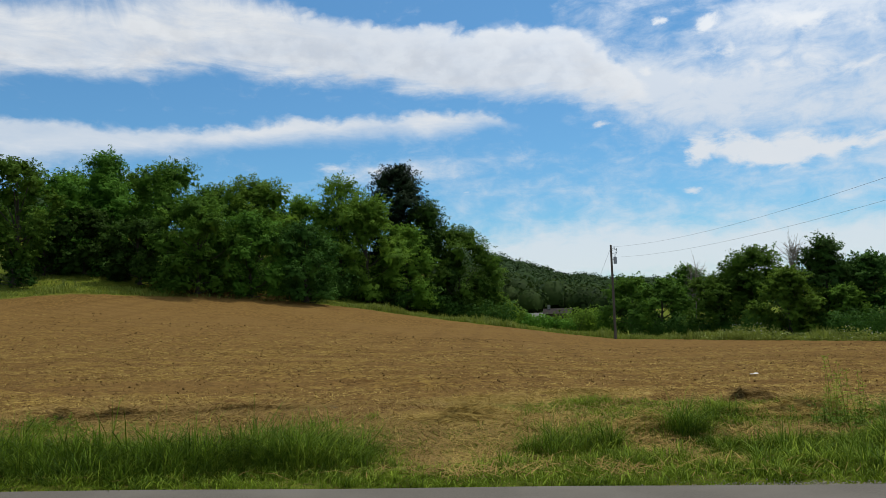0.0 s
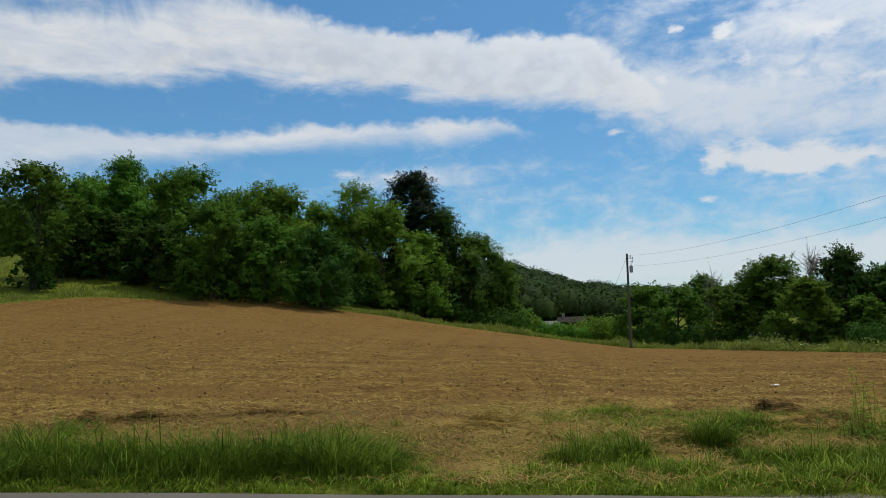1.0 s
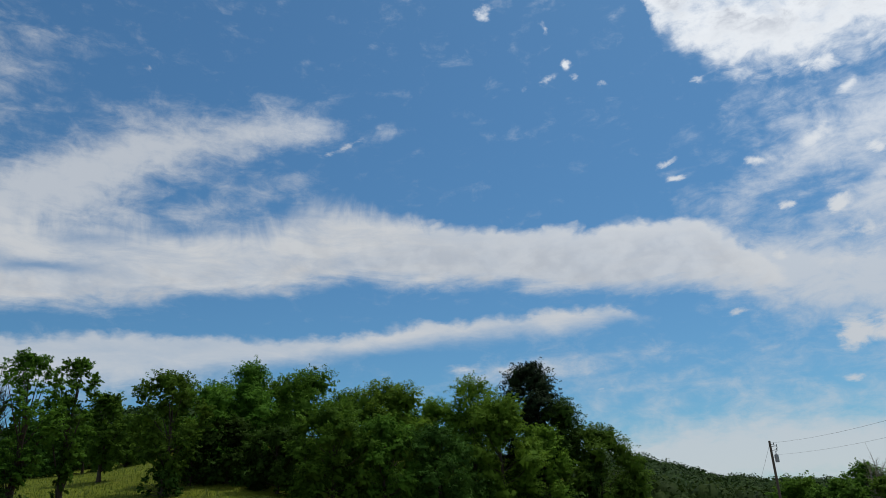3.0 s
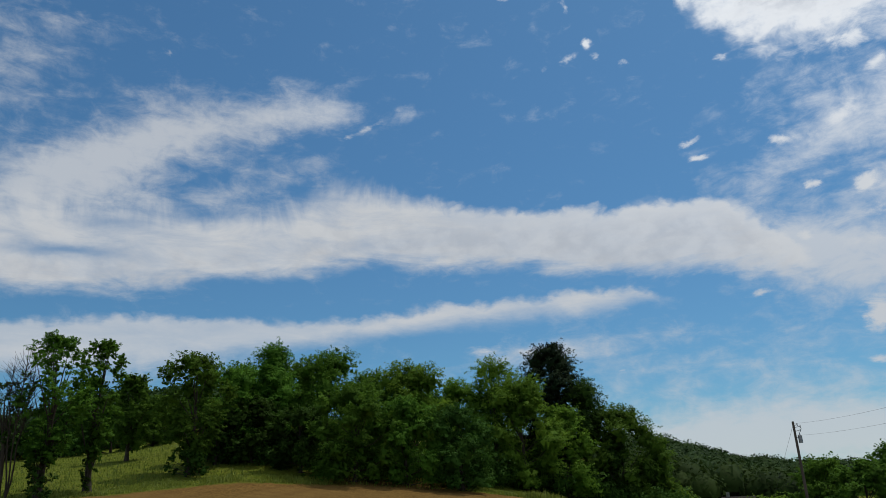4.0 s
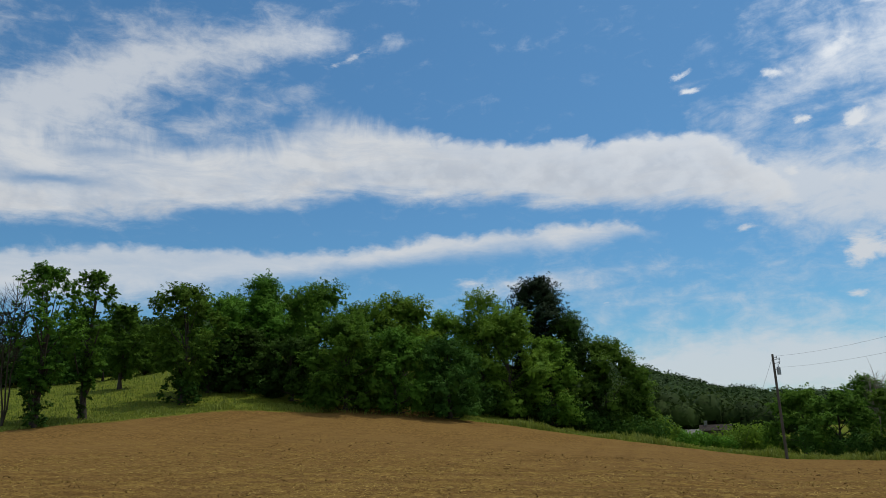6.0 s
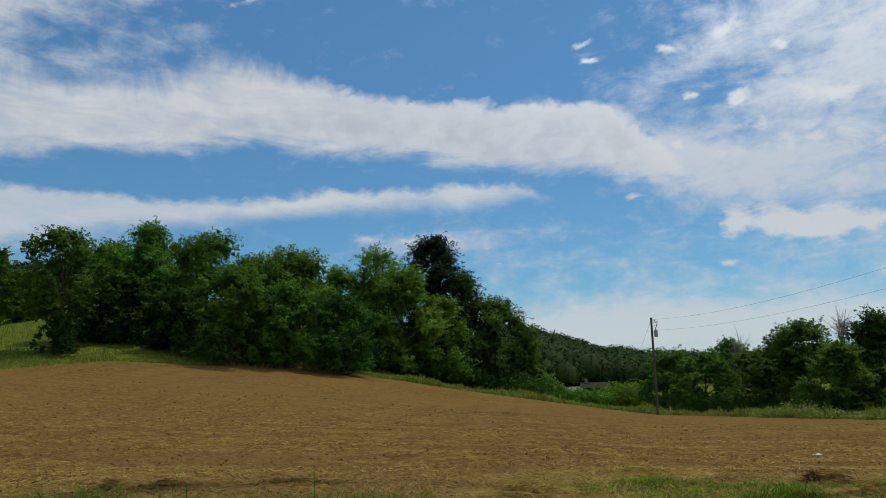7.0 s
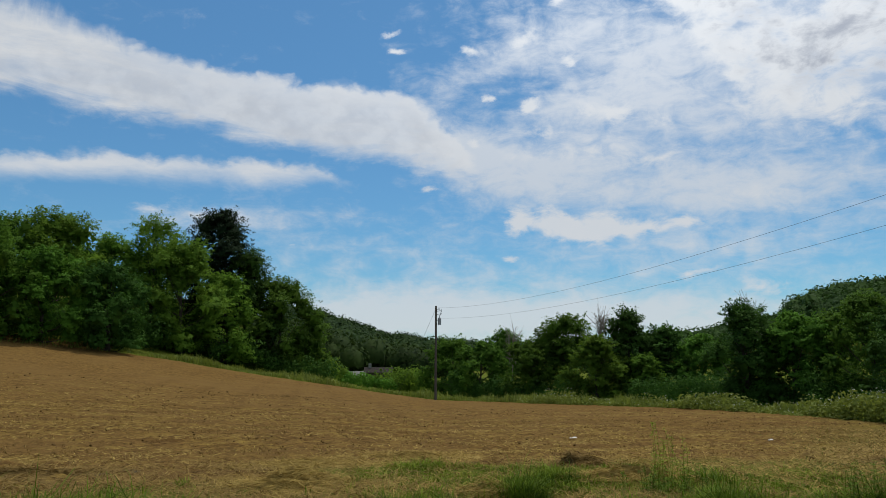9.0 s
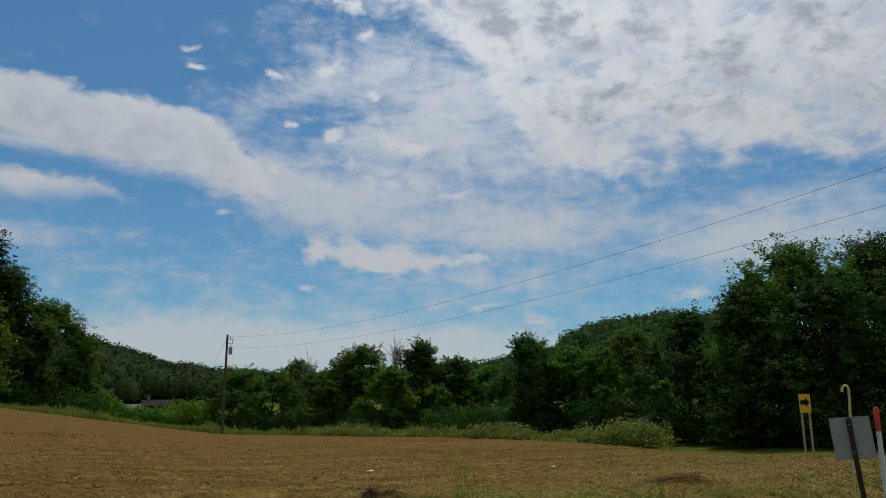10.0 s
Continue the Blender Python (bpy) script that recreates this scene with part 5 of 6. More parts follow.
def blades(name, label, xs, ys, hs, mat, seed, wide=0.005, bend=0.5, category="grass", lift=0.0, flat=0.0, comb=0.7, angle=None):
    """Many bent blades, each of three narrowing pieces. flat: share of lying, as mown straw lies; comb: how far neighbours bend alike."""
    rng = np.random.default_rng(seed)
    n = len(xs)
    zs = land(xs, ys) + lift
    a = rng.uniform(0, 2 * np.pi, n) * (1 - comb) + comb * 6 * rough_noise(xs * 0.9, ys * 0.9, 2, seed)
    if angle is not None:
        a = angle
    way = np.stack([np.cos(a), np.sin(a), np.zeros(n)], 1)
    s = rng.uniform(0, 2 * np.pi, n)
    side = np.stack([np.cos(s), np.sin(s), np.zeros(n)], 1)
    if flat > 0.4:
        side = np.stack([-np.sin(a), np.cos(a), np.zeros(n)], 1) + rng.normal(0, 0.25, (n, 3))
    base = np.stack([xs, ys, zs - 0.02], 1)
    b = np.clip(rng.normal(bend, 0.28, n), 0.05, 1.4)[:, None]
    h = np.asarray(hs)[:, None]
    up = np.array([0, 0, 1.0]) * (1 - flat)
    mid = base + h * (0.58 * up + way * b * (0.16 + 0.5 * flat))
    tip = base + h * ((1 - 0.56 * np.clip(b, 0, 1.2)) * up + way * b * (0.72 + 0.6 * flat)) + np.array([0, 0, 0.02])
    w = side * (wide * rng.uniform(0.6, 1.5, n))[:, None]
    v = np.stack([base - w, base + w, mid + w * 0.8, mid - w * 0.8, tip], 1).reshape(-1, 3)
    k = np.arange(n)[:, None] * 5
    f = np.concatenate([k + (0, 1, 2), k + (0, 2, 3), k + (3, 2, 4)])
    return tagged(new(name, mesh_of(name, v, f, mat)), label, category, kind="stuff")


def grass(name, label, xs, ys, hs, mat, seed, wide=0.005, bend=0.6, angle=None, category="grass"):
    """Arching blades of grass, each of four narrowing pieces, wound towards the road, with normals set to darken the
    feet and brighten the tips.
    """
    rng = np.random.default_rng(seed)
    n = len(xs)
    a = rng.uniform(0, 2 * np.pi, n) if angle is None else angle
    way = np.stack([np.cos(a), np.sin(a), np.zeros(n)], 1)
    turn = a + np.pi / 2 + rng.normal(0, 0.7, n)
    side = np.stack([np.cos(turn), np.sin(turn), np.zeros(n)], 1)
    base = np.stack([xs, ys, land(xs, ys) - 0.02], 1)
    b = np.clip(bend + rng.normal(0, 0.22, n), 0.05, 1.5)[:, None]
    h = np.asarray(hs)[:, None]
    w = side * (wide * rng.uniform(0.6, 1.5, n))[:, None]
    rows = []
    for s, taper in ((0.0, 0.8), (0.42, 1.0), (0.76, 0.7)):
        p = base + way * (b * h * 0.85 * s ** 2.1) + np.array([0, 0, 1.0]) * (h * (s - 0.42 * b * s ** 2.6))
        rows += [p - w * taper, p + w * taper]
    rows.append(base + way * b * h * 0.95 + np.array([0, 0, 1.0]) * (h * (1 - 0.55 * np.clip(b, 0, 1.35))))
    v = np.stack(rows, 1)
    flip = np.cross(v[:, 1] - v[:, 0], v[:, 2] - v[:, 0])[:, 1] > 0
    k = np.arange(n)[:, None, None] * 7
    tri = np.array([(0, 1, 3), (0, 3, 2), (2, 3, 5), (2, 5, 4), (4, 5, 6)])
    f = np.where(flip[:, None, None], tri[None][:, :, ::-1], tri[None]) + k
    me = mesh_of(name, v.reshape(-1, 3), f.reshape(-1, 3), mat, True)
    # set normals put the shade in: downward at the foot, upward at the tip
    up = np.array([-0.35, -0.35, 0.25, 0.25, 0.75, 0.75, 1.0])[None, :, None]
    own = (0.45 * way + rng.normal(0, 0.35, (n, 3)))[:, None]
    nrm = np.array([0, 0, 1.0]) * up + np.array([0, -0.85, 0]) * (1.08 - up) + own
    me.normals_split_custom_set_from_vertices((nrm / np.linalg.norm(nrm, axis=2, keepdims=True)).reshape(-1, 3).astype(np.float32))
    return tagged(new(name, me), label, category, kind="stuff")


def scatter(rng, n, x0, x1, e0, e1):
    """Places along the verge: x, and the distance from the road's edge."""
    x, e = rng.uniform(x0, x1, n), rng.uniform(e0, e1, n)
    return x, road_edge(x) + e


class Clumps:
    """Tall growth by clumps: x, distance from the road's edge, half sizes, height."""

    def __init__(self):
        self.all = []

    def add(self, x, e, sx, se, h):
        self.all.append((x, e, sx, se, h))

    def height(self, x, y):
        e = y - road_edge(x)
        return sum(1.22 * h * np.exp(-((x - cx) / sx) ** 2 - ((e - ce) / se) ** 2) for cx, ce, sx, se, h in self.all)


tall = Clumps()
tall.add(-6.0, 1.2, 1.1, 0.9, 0.45)
tall.add(-4.6, 1.5, 0.8, 0.8, 0.52)
tall.add(-3.3, 1.4, 0.7, 0.7, 0.42)
tall.add(-2.3, 1.8, 0.7, 0.7, 0.56)
tall.add(-1.5, 1.9, 0.45, 0.6, 0.50)
tall.add(-4.3, 2.8, 1.0, 0.7, 0.42)
tall.add(-2.7, 3.0, 0.9, 0.7, 0.52)
tall.add(-1.5, 2.9, 0.6, 0.7, 0.50)
tall.add(-6.3, 2.6, 1.0, 0.8, 0.44)
tall.add(-8.2, 6.3, 0.8, 0.4, 0.30)
tall.add(-6.4, 3.5, 0.55, 0.4, 0.40)
tall.add(-8.0, 3.0, 0.9, 0.8, 0.50)
tall.add(2.05, 3.7, 0.65, 0.5, 0.40)
tall.add(1.25, 3.2, 0.5, 0.5, 0.26)
tall.add(2.6, 2.4, 0.5, 0.5, 0.26)
tall.add(3.6, 4.6, 0.6, 0.6, 0.36)
tall.add(4.8, 3.2, 0.9, 0.7, 0.36)
tall.add(6.4, 3.4, 0.9, 0.8, 0.36)
tall.add(3.9, 1.5, 0.6, 0.6, 0.26)
tall.add(5.6, 1.4, 1.2, 0.7, 0.28)
tall.add(6.5, 5.4, 0.45, 0.35, 0.46)
tall.add(8.5, 3.6, 0.5, 0.45, 0.46)
tall.add(10.2, 2.5, 0.9, 0.7, 0.32)
tall.add(4.6, 6.6, 0.8, 0.5, 0.26)
tall.add(2.9, 6.3, 0.6, 0.4, 0.22)
tall.add(7.4, 6.0, 0.7, 0.5, 0.24)
tall.add(0.6, 2.0, 0.4, 0.4, 0.18)

# bare or matted places among the green: x, distance, sizes
worn = Clumps()
# (worn heights are shares, not metres)
worn.add(0.0, 3.6, 0.9, 1.5, 0.8)
worn.add(0.3, 0.9, 0.5, 0.6, 0.45)
worn.add(-0.2, 2.3, 0.7, 1.1, 0.45)
worn.add(0.6, 4.8, 1.3, 1.6, 0.60)
worn.add(-3.2, 5.0, 2.4, 0.7, 0.8)
worn.add(2.95, 3.6, 0.45, 1.2, 1.0)
worn.add(0.8, 6.4, 1.6, 1.2, 0.9)
worn.add(4.4, 4.4, 0.5, 0.5, 0.8)
worn.add(7.6, 4.6, 0.7, 0.6, 0.9)
worn.add(1.9, 1.0, 0.3, 0.6, 0.4)
worn.add(5.4, 4.9, 1.0, 0.5, 1.0)
worn.add(-5.0, 4.3, 1.6, 0.5, 0.9)
worn.add(3.4, 1.9, 0.3, 0.5, 0.6)
worn.add(3.4, 0.1, 0.8, 0.3, 0.9)

rg = np.random.default_rng(3)


def tufts(name, label, cx, cy, ch, mat, seed, per=20, wide=0.006, spread=0.07):
    """Tussocks: blades that rise close together and arch outwards."""
    rng = np.random.default_rng(seed)
    k = np.repeat(np.arange(len(cx)), per)
    a = rng.uniform(0, 2 * np.pi, len(k))
    r = spread * np.sqrt(rng.random(len(k))) * (0.6 + ch[k])
    lean = np.clip(0.62 + 5.0 * r + rng.normal(0, 0.30, len(k)), 0.1, 1.45)
    h = ch[k] * rng.uniform(0.5, 1.2, len(k))
    return grass(name, label, cx[k] + r * np.cos(a), cy[k] + r * np.sin(a), h, mat, seed, wide, lean, a + rng.normal(0, 0.6, len(k)))


gx, gy = scatter(rg, 28000, -9, 14, 0.05, 11.0)
ge = gy - road_edge(gx)
th, wo = tall.height(gx, gy), worn.height(gx, gy)
fade = np.clip((np.interp(gx, (-2.0, 1.0, 7.0, 9.0), (5.2, 8.2, 9.8, 7.2)) - ge + 1.8 * rough_noise(gx * 0.7, gy * 0.7, 3, 31)) / 2.2, 0, 1)
patchy = np.clip(0.42 + 0.9 * rough_noise(gx * 1.3, gy * 1.3, 3, 27), 0.08, 1)
keep = rg.random(len(gx)) < np.maximum(patchy, np.clip(2.4 * th, 0, 1)) * fade * np.clip(1.15 - wo, 0.08, 1)
gx, gy, th, ge = gx[keep], gy[keep], th[keep], ge[keep]
gh = (0.13 + 0.16 * np.clip(rough_noise(gx * 0.9, gy * 0.9, 3, 22), 0, 1.2) + 0.98 * th * np.clip(0.55 + 0.7 * rough_noise(gx * 1.6, gy * 1.6, 3, 24), 0.2, 1.4)) * rg.uniform(0.65, 1.25, len(gx)) * np.clip(0.35 + ge * 1.3, 0.35, 1)
# tall and left-hand tussocks mostly take the deep green, for their shaded hollows
deep = rg.random(len(gx)) < np.clip(np.where(gx < -0.8, 0.5 + 1.3 * th, 0.08 + 0.7 * th) + 0.5 * rough_noise(gx * 0.7, gy * 0.7, 2, 23), 0.05, 0.8)
tufts("tall_grass", "tall deep green grass tussocks on the verge", gx[deep], gy[deep], gh[deep], GRASS_DEEP, 91, 17, 0.0046)
tufts("verge_grass", "green roadside grass tussocks of mixed height", gx[~deep], gy[~deep], gh[~deep], GRASS, 94, 14, 0.0042)
# low tangled growth between the tussocks
ux, uy = scatter(rg, 150000, -9, 14, 0.04, 10.0)
ue = uy - road_edge(ux)
fade = np.clip((np.interp(ux, (-2.0, 1.0, 7.0, 9.0), (4.6, 8.4, 10.0, 7.5)) - ue + 1.5 * rough_noise(ux * 0.7, uy * 0.7, 3, 31)) / 2.2, 0, 1)
keep = rg.random(len(ux)) < fade * np.clip(0.55 + 0.7 * rough_noise(ux * 2.0, uy * 2.0, 3, 28), 0.1, 1) * np.clip(1.1 - worn.height(ux, uy), 0.12, 1)
ux, uy = ux[keep], uy[keep]
grass("low_grass", "low tangled green grass between the tussocks", ux, uy, rg.uniform(0.08, 0.22, len(ux)), GRASS, 88, 0.0042, 1.0)
sx, sy = scatter(rg, 170000, -10, 16, 0.05, 11.5)
se = sy - road_edge(sx)
keep = (se > 0.35 + 0.3 * rg.random(len(sx))) & (rg.random(len(sx)) < np.clip(0.025 + 0.06 * np.clip(rough_noise(sx * 1.1, sy * 1.1, 3, 29), 0, 1) + 0.9 * worn.height(sx, sy) + np.clip(0.34 + 0.5 * rough_noise(sx * 0.8, sy * 1.6, 3, 26), 0.05, 1) * np.clip((se - 3.2) / 1.5, 0, 1) * np.where(sx < 0.5, 1.0, 0.5), 0, 1) * np.clip((11.5 - se) / 3.0, 0, 1))
sx, sy = sx[keep], sy[keep]
brown = rg.random(len(sx)) < np.where(sx < 0, 0.85, 0.45)
blades("dead_grass", "brown matted dead grass behind the verge", sx[brown], sy[brown], rg.uniform(0.12, 0.40, brown.sum()), HAY, 90, 0.0045, 0.95, lift=0.02 + 0.05 * rg.random(brown.sum()), flat=0.7, comb=0.2)
sx, sy = sx[~brown], sy[~brown]
blades("dry_grass", "dry bent straw among the verge grass", sx, sy, rg.uniform(0.10, 0.42, len(sx)), STRAW, 92, 0.0040, 0.95, lift=0.02 + 0.08 * rg.random(len(sx)), flat=0.78, comb=0.2)
# straw on the field, in streaks along the harrow's way
fx, fy = scatter(rg, 170000, -30, 32, 4.3, 42)
fe = fy - road_edge(fx)
band = rough_noise(fx * 0.10, fy * 0.75, 3, 41) + 0.5 * rough_noise(fx * 0.5, fy * 1.4, 2, 42)
keep = (rg.random(len(fx)) < np.clip(0.27 + 0.95 * band, 0.02, 1) * np.clip(1.25 - fe / 36, 0.06, 1)) & (np.hypot(fx, fy) < np.interp(np.degrees(np.arctan2(fx, fy)), AZ, REACH) - 1)
fx, fy = fx[keep], fy[keep]
blades("straw_litter", "chopped straw lying on the worked field", fx, fy, rg.uniform(0.06, 0.22, len(fx)) * (1 + (fy - 10) / 60), STRAW, 93, 0.0085, 1.0, "straw", 0.05, 0.85, 0.25)


kx, ky = scatter(rg, 60000, -26, 28, 4.6, 30)
band = rough_noise(kx * 0.15, ky * 0.9, 3, 43) + 0.6 * rough_noise(kx * 0.7, ky * 1.6, 2, 44)
keep = (rg.random(len(kx)) < np.clip(0.30 + 0.6 * band, 0.0, 1)) & (np.hypot(kx, ky) < np.interp(np.degrees(np.arctan2(kx, ky)), AZ, REACH) - 1)
kx, ky = kx[keep], ky[keep]
blades("stubble", "short broken stubble standing in the soil", kx, ky, rg.uniform(0.05, 0.15, len(kx)), HAY, 99, 0.008, 0.8, "straw", 0.03, 0.35, 0.4)


def clods():
    """Lumps of turned soil, too many to count."""
    x, y = scatter(rg, 21000, -28, 30, 4.8, 44)
    d = np.hypot(x, y)
    ok = (rg.random(len(x)) < np.clip(0.5 + rough_noise(x * 0.2, y * 0.8, 3, 51), 0.05, 1)) & (d < np.interp(np.degrees(np.arctan2(x, y)), AZ, REACH) - 1)
    x, y = x[ok], y[ok]
    n = len(x)
    size = (0.008 + 0.030 * rg.random(n) ** 3) * (1 + d[ok] / 80)
    c = np.stack([x, y, land(x, y) + 0.008], 1)
    oct_ = np.array([(1, 0, 0), (0, 1, 0), (-1, 0, 0), (0, -1, 0), (0, 0, 1), (0, 0, -1)], float)
    v = c[:, None] + oct_[None] * size[:, None, None] * rg.uniform(0.6, 1.3, (n, 6, 1)) + rg.normal(0, 0.2, (n, 6, 3)) * size[:, None, None]
    tri = np.array([(0, 1, 4), (1, 2, 4), (2, 3, 4), (3, 0, 4), (1, 0, 5), (2, 1, 5), (3, 2, 5), (0, 3, 5)])
    f = (np.arange(n)[:, None, None] * 6 + tri[None]).reshape(-1, 3)
    return tagged(new("soil_clods", mesh_of("soil_clods", v.reshape(-1, 3), f, CLOD)), "brown clods of turned soil on the field", "soil", kind="stuff")


clods()


def hay_heap(az, d, lx, ly, h, n, seed, label, stuff=HAY):
    """A heap of raked hay: a low mound under criss-cross stalks."""
    rng = np.random.default_rng(seed)
    x, y, z = spot(az, d)
    root = tagged(new("hay_heap"), label, "hay")
    root.location, root.rotation_euler = (x, y, z), (0, 0, -radians(az))
    def rise(u, w):
        lump = 0.7 + 0.95 * rough_noise(u * 2.2 + seed, w * 2.2, 3, 70 + seed)
        return h * np.exp(-1.7 * (u * u + w * w) ** 1.4) * lump - 0.03

    u, w = np.meshgrid(np.linspace(-1.4, 1.4, 30), np.linspace(-1.4, 1.4, 20), indexing="ij")
    i, j = np.meshgrid(np.arange(29), np.arange(19), indexing="ij")
    f = np.stack([i * 20 + j, (i + 1) * 20 + j, (i + 1) * 20 + j + 1, i * 20 + j + 1], -1).reshape(-1, 4)
    part("mound", mesh_of("mound", np.stack([u * lx, w * ly, rise(u, w)], -1).reshape(-1, 3), f, SOD if stuff is HAY else stuff, True), root)
    uv = rng.normal(0, 0.62, (n, 2))
    p = np.stack([uv[:, 0] * lx, uv[:, 1] * ly, rise(uv[:, 0], uv[:, 1]) + 0.035 + 0.05 * rng.random(n)], 1)
    dirs = rng.normal(0, 0.35, (n, 3)) + (0, 0, 1)
    dirs /= np.linalg.norm(dirs, axis=1, keepdims=True)
    way = np.cross(dirs, rng.normal(0, 1, (n, 3))) * (1.6, 1, 0.7)
    way /= np.linalg.norm(way, axis=1, keepdims=True)
    ln = rng.uniform(0.10, 0.34, (n, 1))
    sd = np.cross(way, dirs) * 0.0055
    lift = dirs * rng.uniform(0, 0.06, (n, 1))
    v = np.stack([p - way * ln * 0.5 - sd, p - way * ln * 0.5 + sd, p + way * ln * 0.5 + sd * 0.5 + lift, p + way * ln * 0.5 - sd * 0.5 + lift], 1).reshape(-1, 3)
    part("straw", mesh_of("straw", v, np.arange(4 * n).reshape(n, 4), stuff), root)
    return root


hay_heap(22.9, 16.4, 0.65, 0.40, 0.19, 3600, 1, "small brown heap of raked hay at the field edge")
hay_heap(26.2, 14.2, 1.30, 0.55, 0.24, 3400, 2, "flat spread of pale mown hay on the verge", STRAW)
hay_heap(-24.0, 17.0, 2.30, 0.35, 0.12, 5200, 3, "long low windrow of brown hay at the field edge")
hay_heap(-15.5, 16.6, 1.50, 0.32, 0.08, 3000, 4, "long low windrow of brown hay at the field edge")
hay_heap(-27.6, 17.2, 0.80, 0.40, 0.16, 1800, 5, "tangled heap of brown hay and grass")
hay_heap(1.5, 13.6, 1.10, 0.70, 0.16, 3200, 6, "flat spread of pale mown hay on the verge", STRAW)
hay_heap(3.4, 16.6, 1.50, 0.60, 0.07, 3000, 7, "flat spread of pale mown hay at the field edge", STRAW)
hay_heap(10.2, 18.6, 1.30, 0.45, 0.08, 2400, 8, "low spread of brown hay at the field edge", STRAW)
hay_heap(44.75, 19.4, 0.85, 0.45, 0.15, 2200, 9, "brown heap of mown hay on the dry grass")
hay_heap(15.0, 12.2, 0.60, 0.50, 0.18, 1800, 10, "flat spread of pale mown hay on the verge", STRAW)


def weed(name, label, az, d, tall_to, stems, seed, mat=GRASS_DEEP, spread=0.35):
    """Upright weeds with narrow leaves along their stems."""
    rng = np.random.default_rng(seed)
    x, y, z = spot(az, d)
    root = tagged(new(name), label, "weed")
    root.location = (x, y, z - 0.02)
    for _ in range(stems):
        h = tall_to * rng.uniform(0.55, 1.0)
        b = np.array([*rng.normal(0, spread, 2), 0])
        lean = np.array([*rng.normal(0, 0.10, 2), 0]) * h
        pts = [b + lean * s * s + np.array([0, 0, h * s]) for s in np.linspace(0, 1, 6)]
        pieces = [tube(pts, np.linspace(0.0045, 0.002, 6), 4)]
        k = int(26 * h) + 6
        s = rng.uniform(0.12, 1.0, k)
        c = b + lean * (s * s)[:, None] + np.stack([np.zeros(k), np.zeros(k), h * s], 1)
        o = rng.normal(0, 1, (k, 3)) * (1, 1, 0.35)
        o /= np.linalg.norm(o, axis=1, keepdims=True)
        ln = (0.05 + 0.10 * (1 - s))[:, None]
        sd = np.cross(o, (0, 0, 1.0)) * 0.010
        v = np.stack([c, c + o * ln * 0.5 + sd, c + o * ln + (0, 0, 0.015), c + o * ln * 0.5 - sd], 1).reshape(-1, 3)
        pieces.append((v, np.arange(4 * k).reshape(k, 4)))
        part("stem", mesh_of("stem", *joined(pieces), mat), root)
    return root


weed("weed_clump", "tall thin green weeds rising from a dark hummock", 28.7, 13.6, 1.15, 13, 1, GRASS, 0.2)
weed("weed_clump", "low dark leafy weeds on a hummock", 28.5, 13.0, 0.45, 44, 4, GRASS_DEEP, 0.34)
weed("weed_clump", "dark green leafy weeds at the field edge", -29.8, 15.6, 0.42, 60, 5, GRASS_DEEP, 0.5)
weed("weed_clump", "dark green leafy weed clump on the verge", 41.2, 13.2, 0.75, 30, 2, GRASS_DEEP, 0.22)
weed("weed_clump", "short green weeds at a sign's foot", 56.9, 33.0, 0.75, 18, 3, GRASS, 0.14)

# margins of the field: rank grass under the trees, flowering weeds by the lower edge
mz = rg.uniform(-48, 46, 26000)
under = (np.abs(mz + 15.5) < 5.2) & (rg.random(len(mz)) < 0.85)
mz = mz[~under]
mr = np.interp(mz, AZ, REACH) + rg.uniform(-0.4, 3.2, len(mz))
mx, my = mr * np.sin(np.radians(mz)), mr * np.cos(np.radians(mz))
mh = (0.30 + 0.28 * np.clip(rough_noise(mx * 0.4, my * 0.4, 3, 61), -0.6, 1.3)) * np.where(mz > -8, 2.1, 1.0) * rg.uniform(0.5, 1.2, len(mz)) * np.clip((46 - mz) / 8, 0.25, 1)
blades("margin_grass", "rank light green grass along the field margin", mx, my, mh, MARGIN, 95, 0.032, 0.6)


def flowering_strip():
    """Leafy weeds with flat white flower heads, in a bank along the lower margin."""
    rng = np.random.default_rng(66)
    az = np.concatenate([rng.uniform(20, 46, 420), rng.uniform(38, 45, 460), rng.uniform(31, 36, 260)])
    d = np.interp(az, AZ, REACH) + rng.uniform(-1.2, 2.6, len(az))
    c, cn, fc = [], [], []
    for a, q in zip(az, d):
        x, y, z = spot(a, q)
        h = rng.uniform(0.4, 1.05) * float(np.clip(0.8 + 0.9 * rough_noise(np.array([x * 0.35]), np.array([y * 0.35]), 3, 67)[0], 0.25, 1.7))
        k = 26
        p = np.array([x, y, z]) + np.stack([rng.normal(0, 0.3, k), rng.normal(0, 0.3, k), h * rng.uniform(0.05, 0.95, k)], 1)
        c.append(p)
        cn.append(rng.normal(0, 1, (k, 3)) + (0, 0, 0.8))
        if rng.random() < 0.22:
            m = rng.integers(3, 8)
            fc.append(np.array([x, y, z + h]) + rng.normal(0, 1, (m, 3)) * (0.2, 0.2, 0.07))
    c, cn, fc = np.concatenate(c), np.concatenate(cn), np.concatenate(fc)
    tagged(new("weed_bank", mesh_of("weed_bank", *leaves(c, cn, 0.20, rng, 0.6), MARGIN)), "rank leafy weeds along the lower field margin", "weeds", kind="stuff")
    tagged(new("flower_heads", mesh_of("flower_heads", *leaves(fc, np.tile((0, 0, 1.0), (len(fc), 1)), 0.085, rng, 0.9), FLOWER)), "pale white flower heads over the weed bank", "flowers", kind="stuff")


flowering_strip()


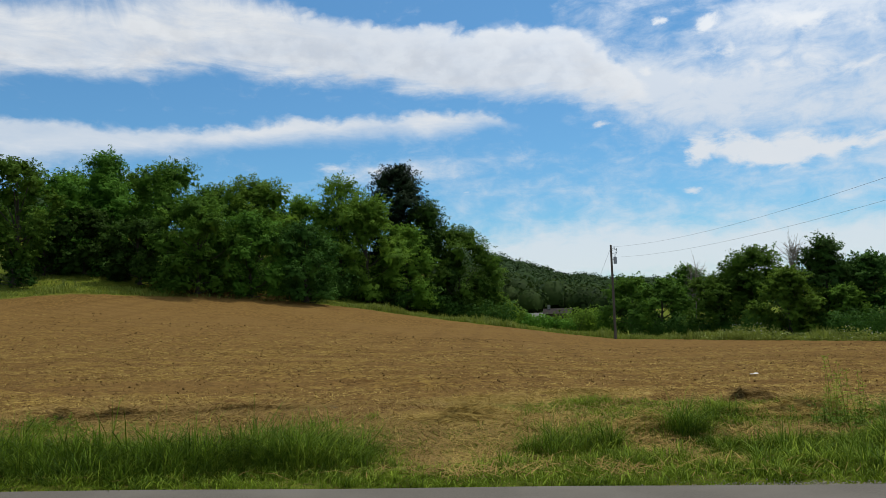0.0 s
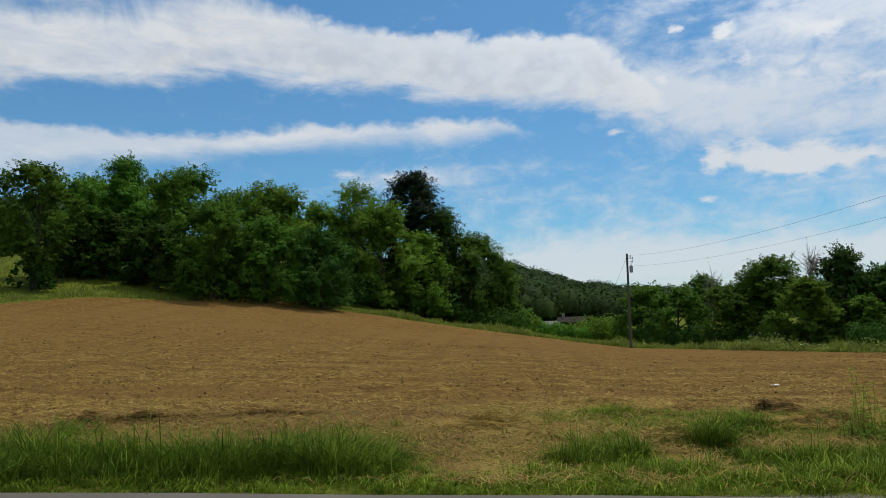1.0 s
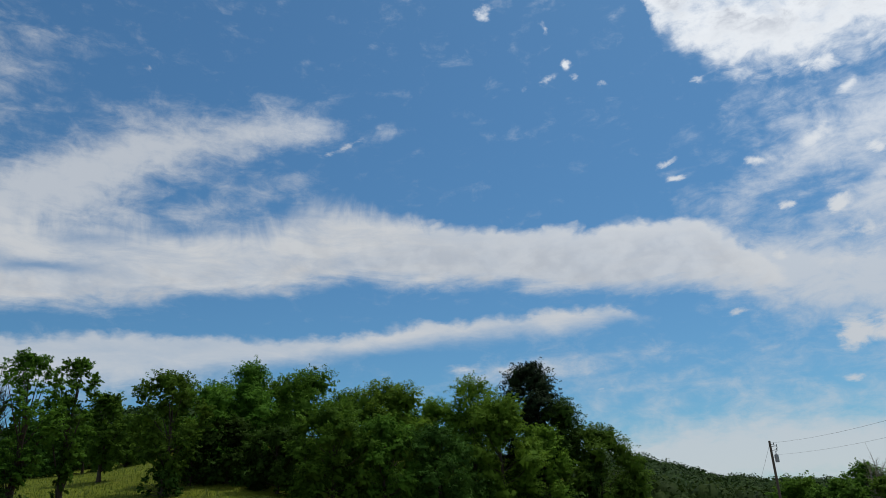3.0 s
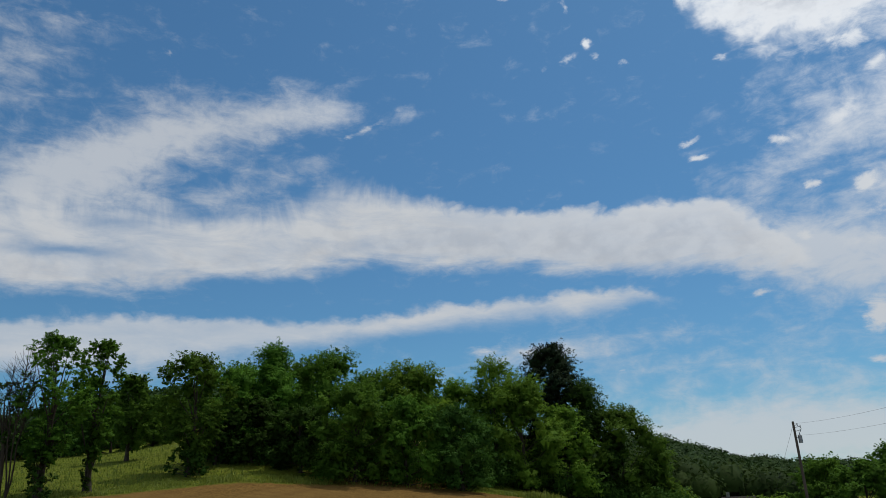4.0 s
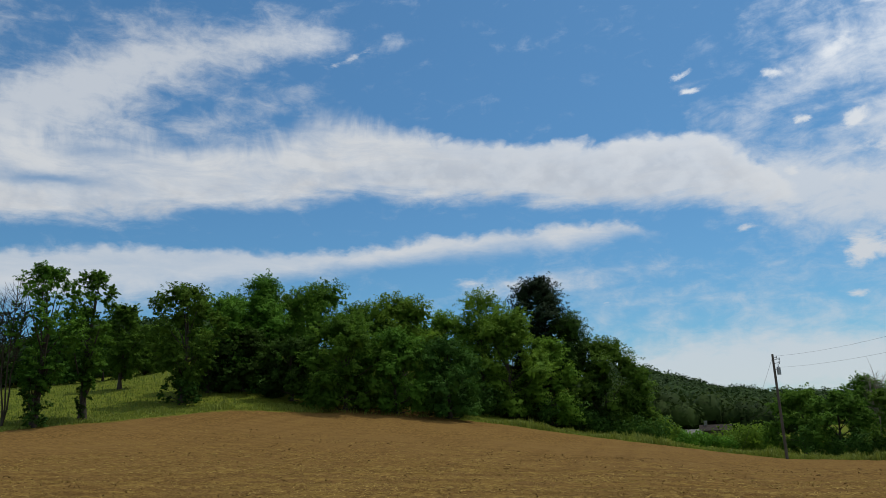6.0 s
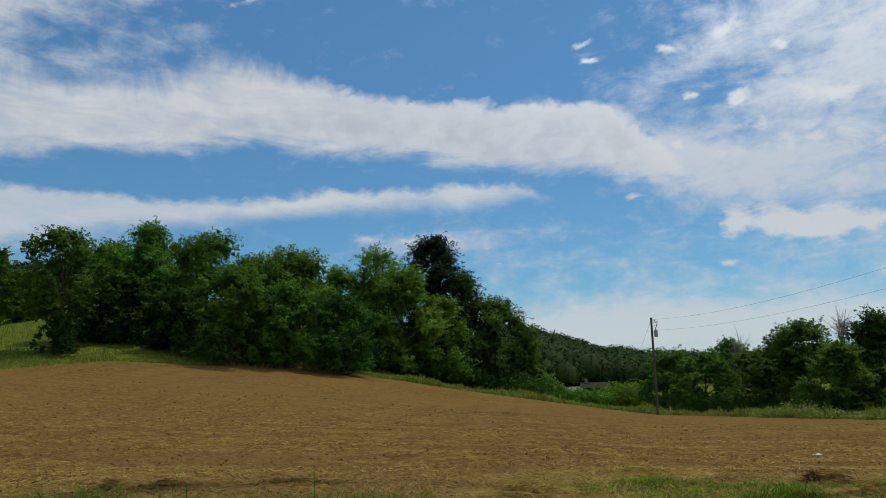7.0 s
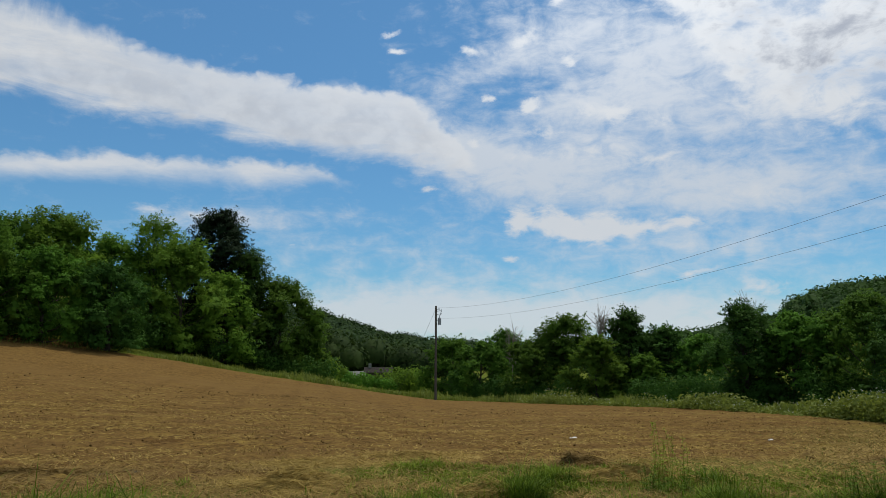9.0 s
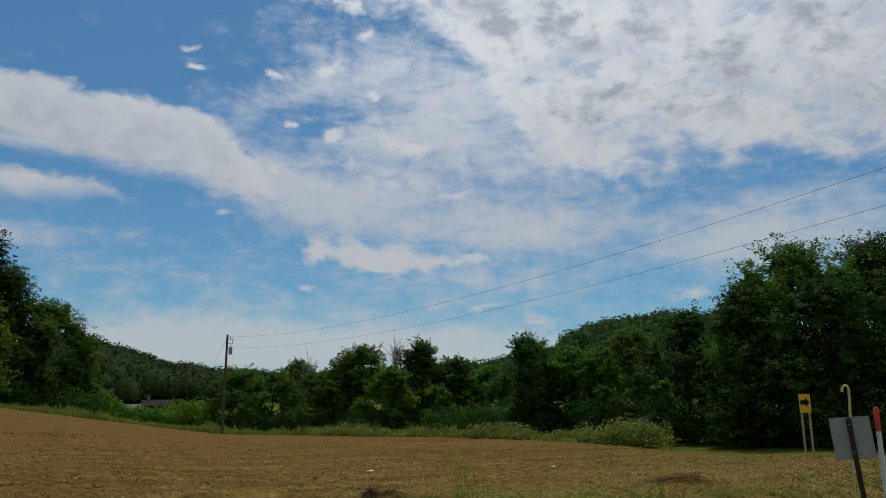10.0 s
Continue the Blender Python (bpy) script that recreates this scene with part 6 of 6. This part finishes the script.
def gravel():
    """Loose stones washed to the road's edge."""
    x = rg.normal(3.3, 0.5, 900)
    y = road_edge(x) + rg.normal(0.02, 0.07, 900)
    size = rg.uniform(0.004, 0.011, 900)
    c = np.stack([x, y, np.maximum(land(x, y), -0.045) + size * 0.6 + 0.02], 1)
    eight = np.array([(1, 0, 0), (0, 1, 0), (-1, 0, 0), (0, -1, 0), (0, 0, 0.7), (0, 0, -0.7)], float)
    v = c[:, None] + eight[None] * size[:, None, None] * rg.uniform(0.7, 1.3, (900, 6, 1))
    tri = np.array([(0, 1, 4), (1, 2, 4), (2, 3, 4), (3, 0, 4), (1, 0, 5), (2, 1, 5), (3, 2, 5), (0, 3, 5)])
    f = (np.arange(900)[:, None, None] * 6 + tri[None]).reshape(-1, 3)
    tagged(new("gravel", mesh_of("gravel", v.reshape(-1, 3), f, GRAVEL)), "pale loose gravel at the road edge", "gravel", kind="stuff")


gravel()
# meadow behind the left trees
vx = rg.uniform(-46, -25, 18000)
vr = np.interp(vx, AZ, REACH) + 3 + 55 * rg.random(len(vx)) ** 1.3
blades("meadow_grass", "yellow green meadow grass on the slope", vr * np.sin(np.radians(vx)), vr * np.cos(np.radians(vx)), rg.uniform(0.10, 0.30, len(vx)) * (1 + 1.6 * (rough_noise(vx * 3.0, vr * 0.5, 2, 77) > 0.55)), SEDGE, 96, 0.016, 0.6)
# mown grass towards the sign
nx = rg.uniform(36, 66, 60000)
nr = 9 + 28 * rg.random(len(nx))
nr = np.minimum(nr, np.interp(nx, AZ, REACH))
qx, qy = nr * np.sin(np.radians(nx)), nr * np.cos(np.radians(nx))
ok = (qy - road_edge(qx) > 0.1) & (rg.random(len(qx)) < np.clip((nx - 36) / 8, 0, 1))
qx, qy = qx[ok], qy[ok]
dry = rg.random(len(qx)) < 0.86
old = dry & (rg.random(len(qx)) < 0.55)
dry &= ~old
blades("mown_grass", "short yellowing mown grass", qx[~dry & ~old], qy[~dry & ~old], rg.uniform(0.05, 0.16, (~dry & ~old).sum()), SEDGE, 97, 0.008, 0.7)
blades("mown_hay", "pale mown stalks over short grass", qx[dry], qy[dry], rg.uniform(0.08, 0.26, dry.sum()), STRAW, 98, 0.0090, 1.0, "straw", 0.05, 0.75, 0.3)
blades("old_hay", "brown lying stalks over short grass", qx[old], qy[old], rg.uniform(0.08, 0.30, old.sum()), HAY, 89, 0.007, 1.0, "straw", 0.05, 0.65, 0.2)
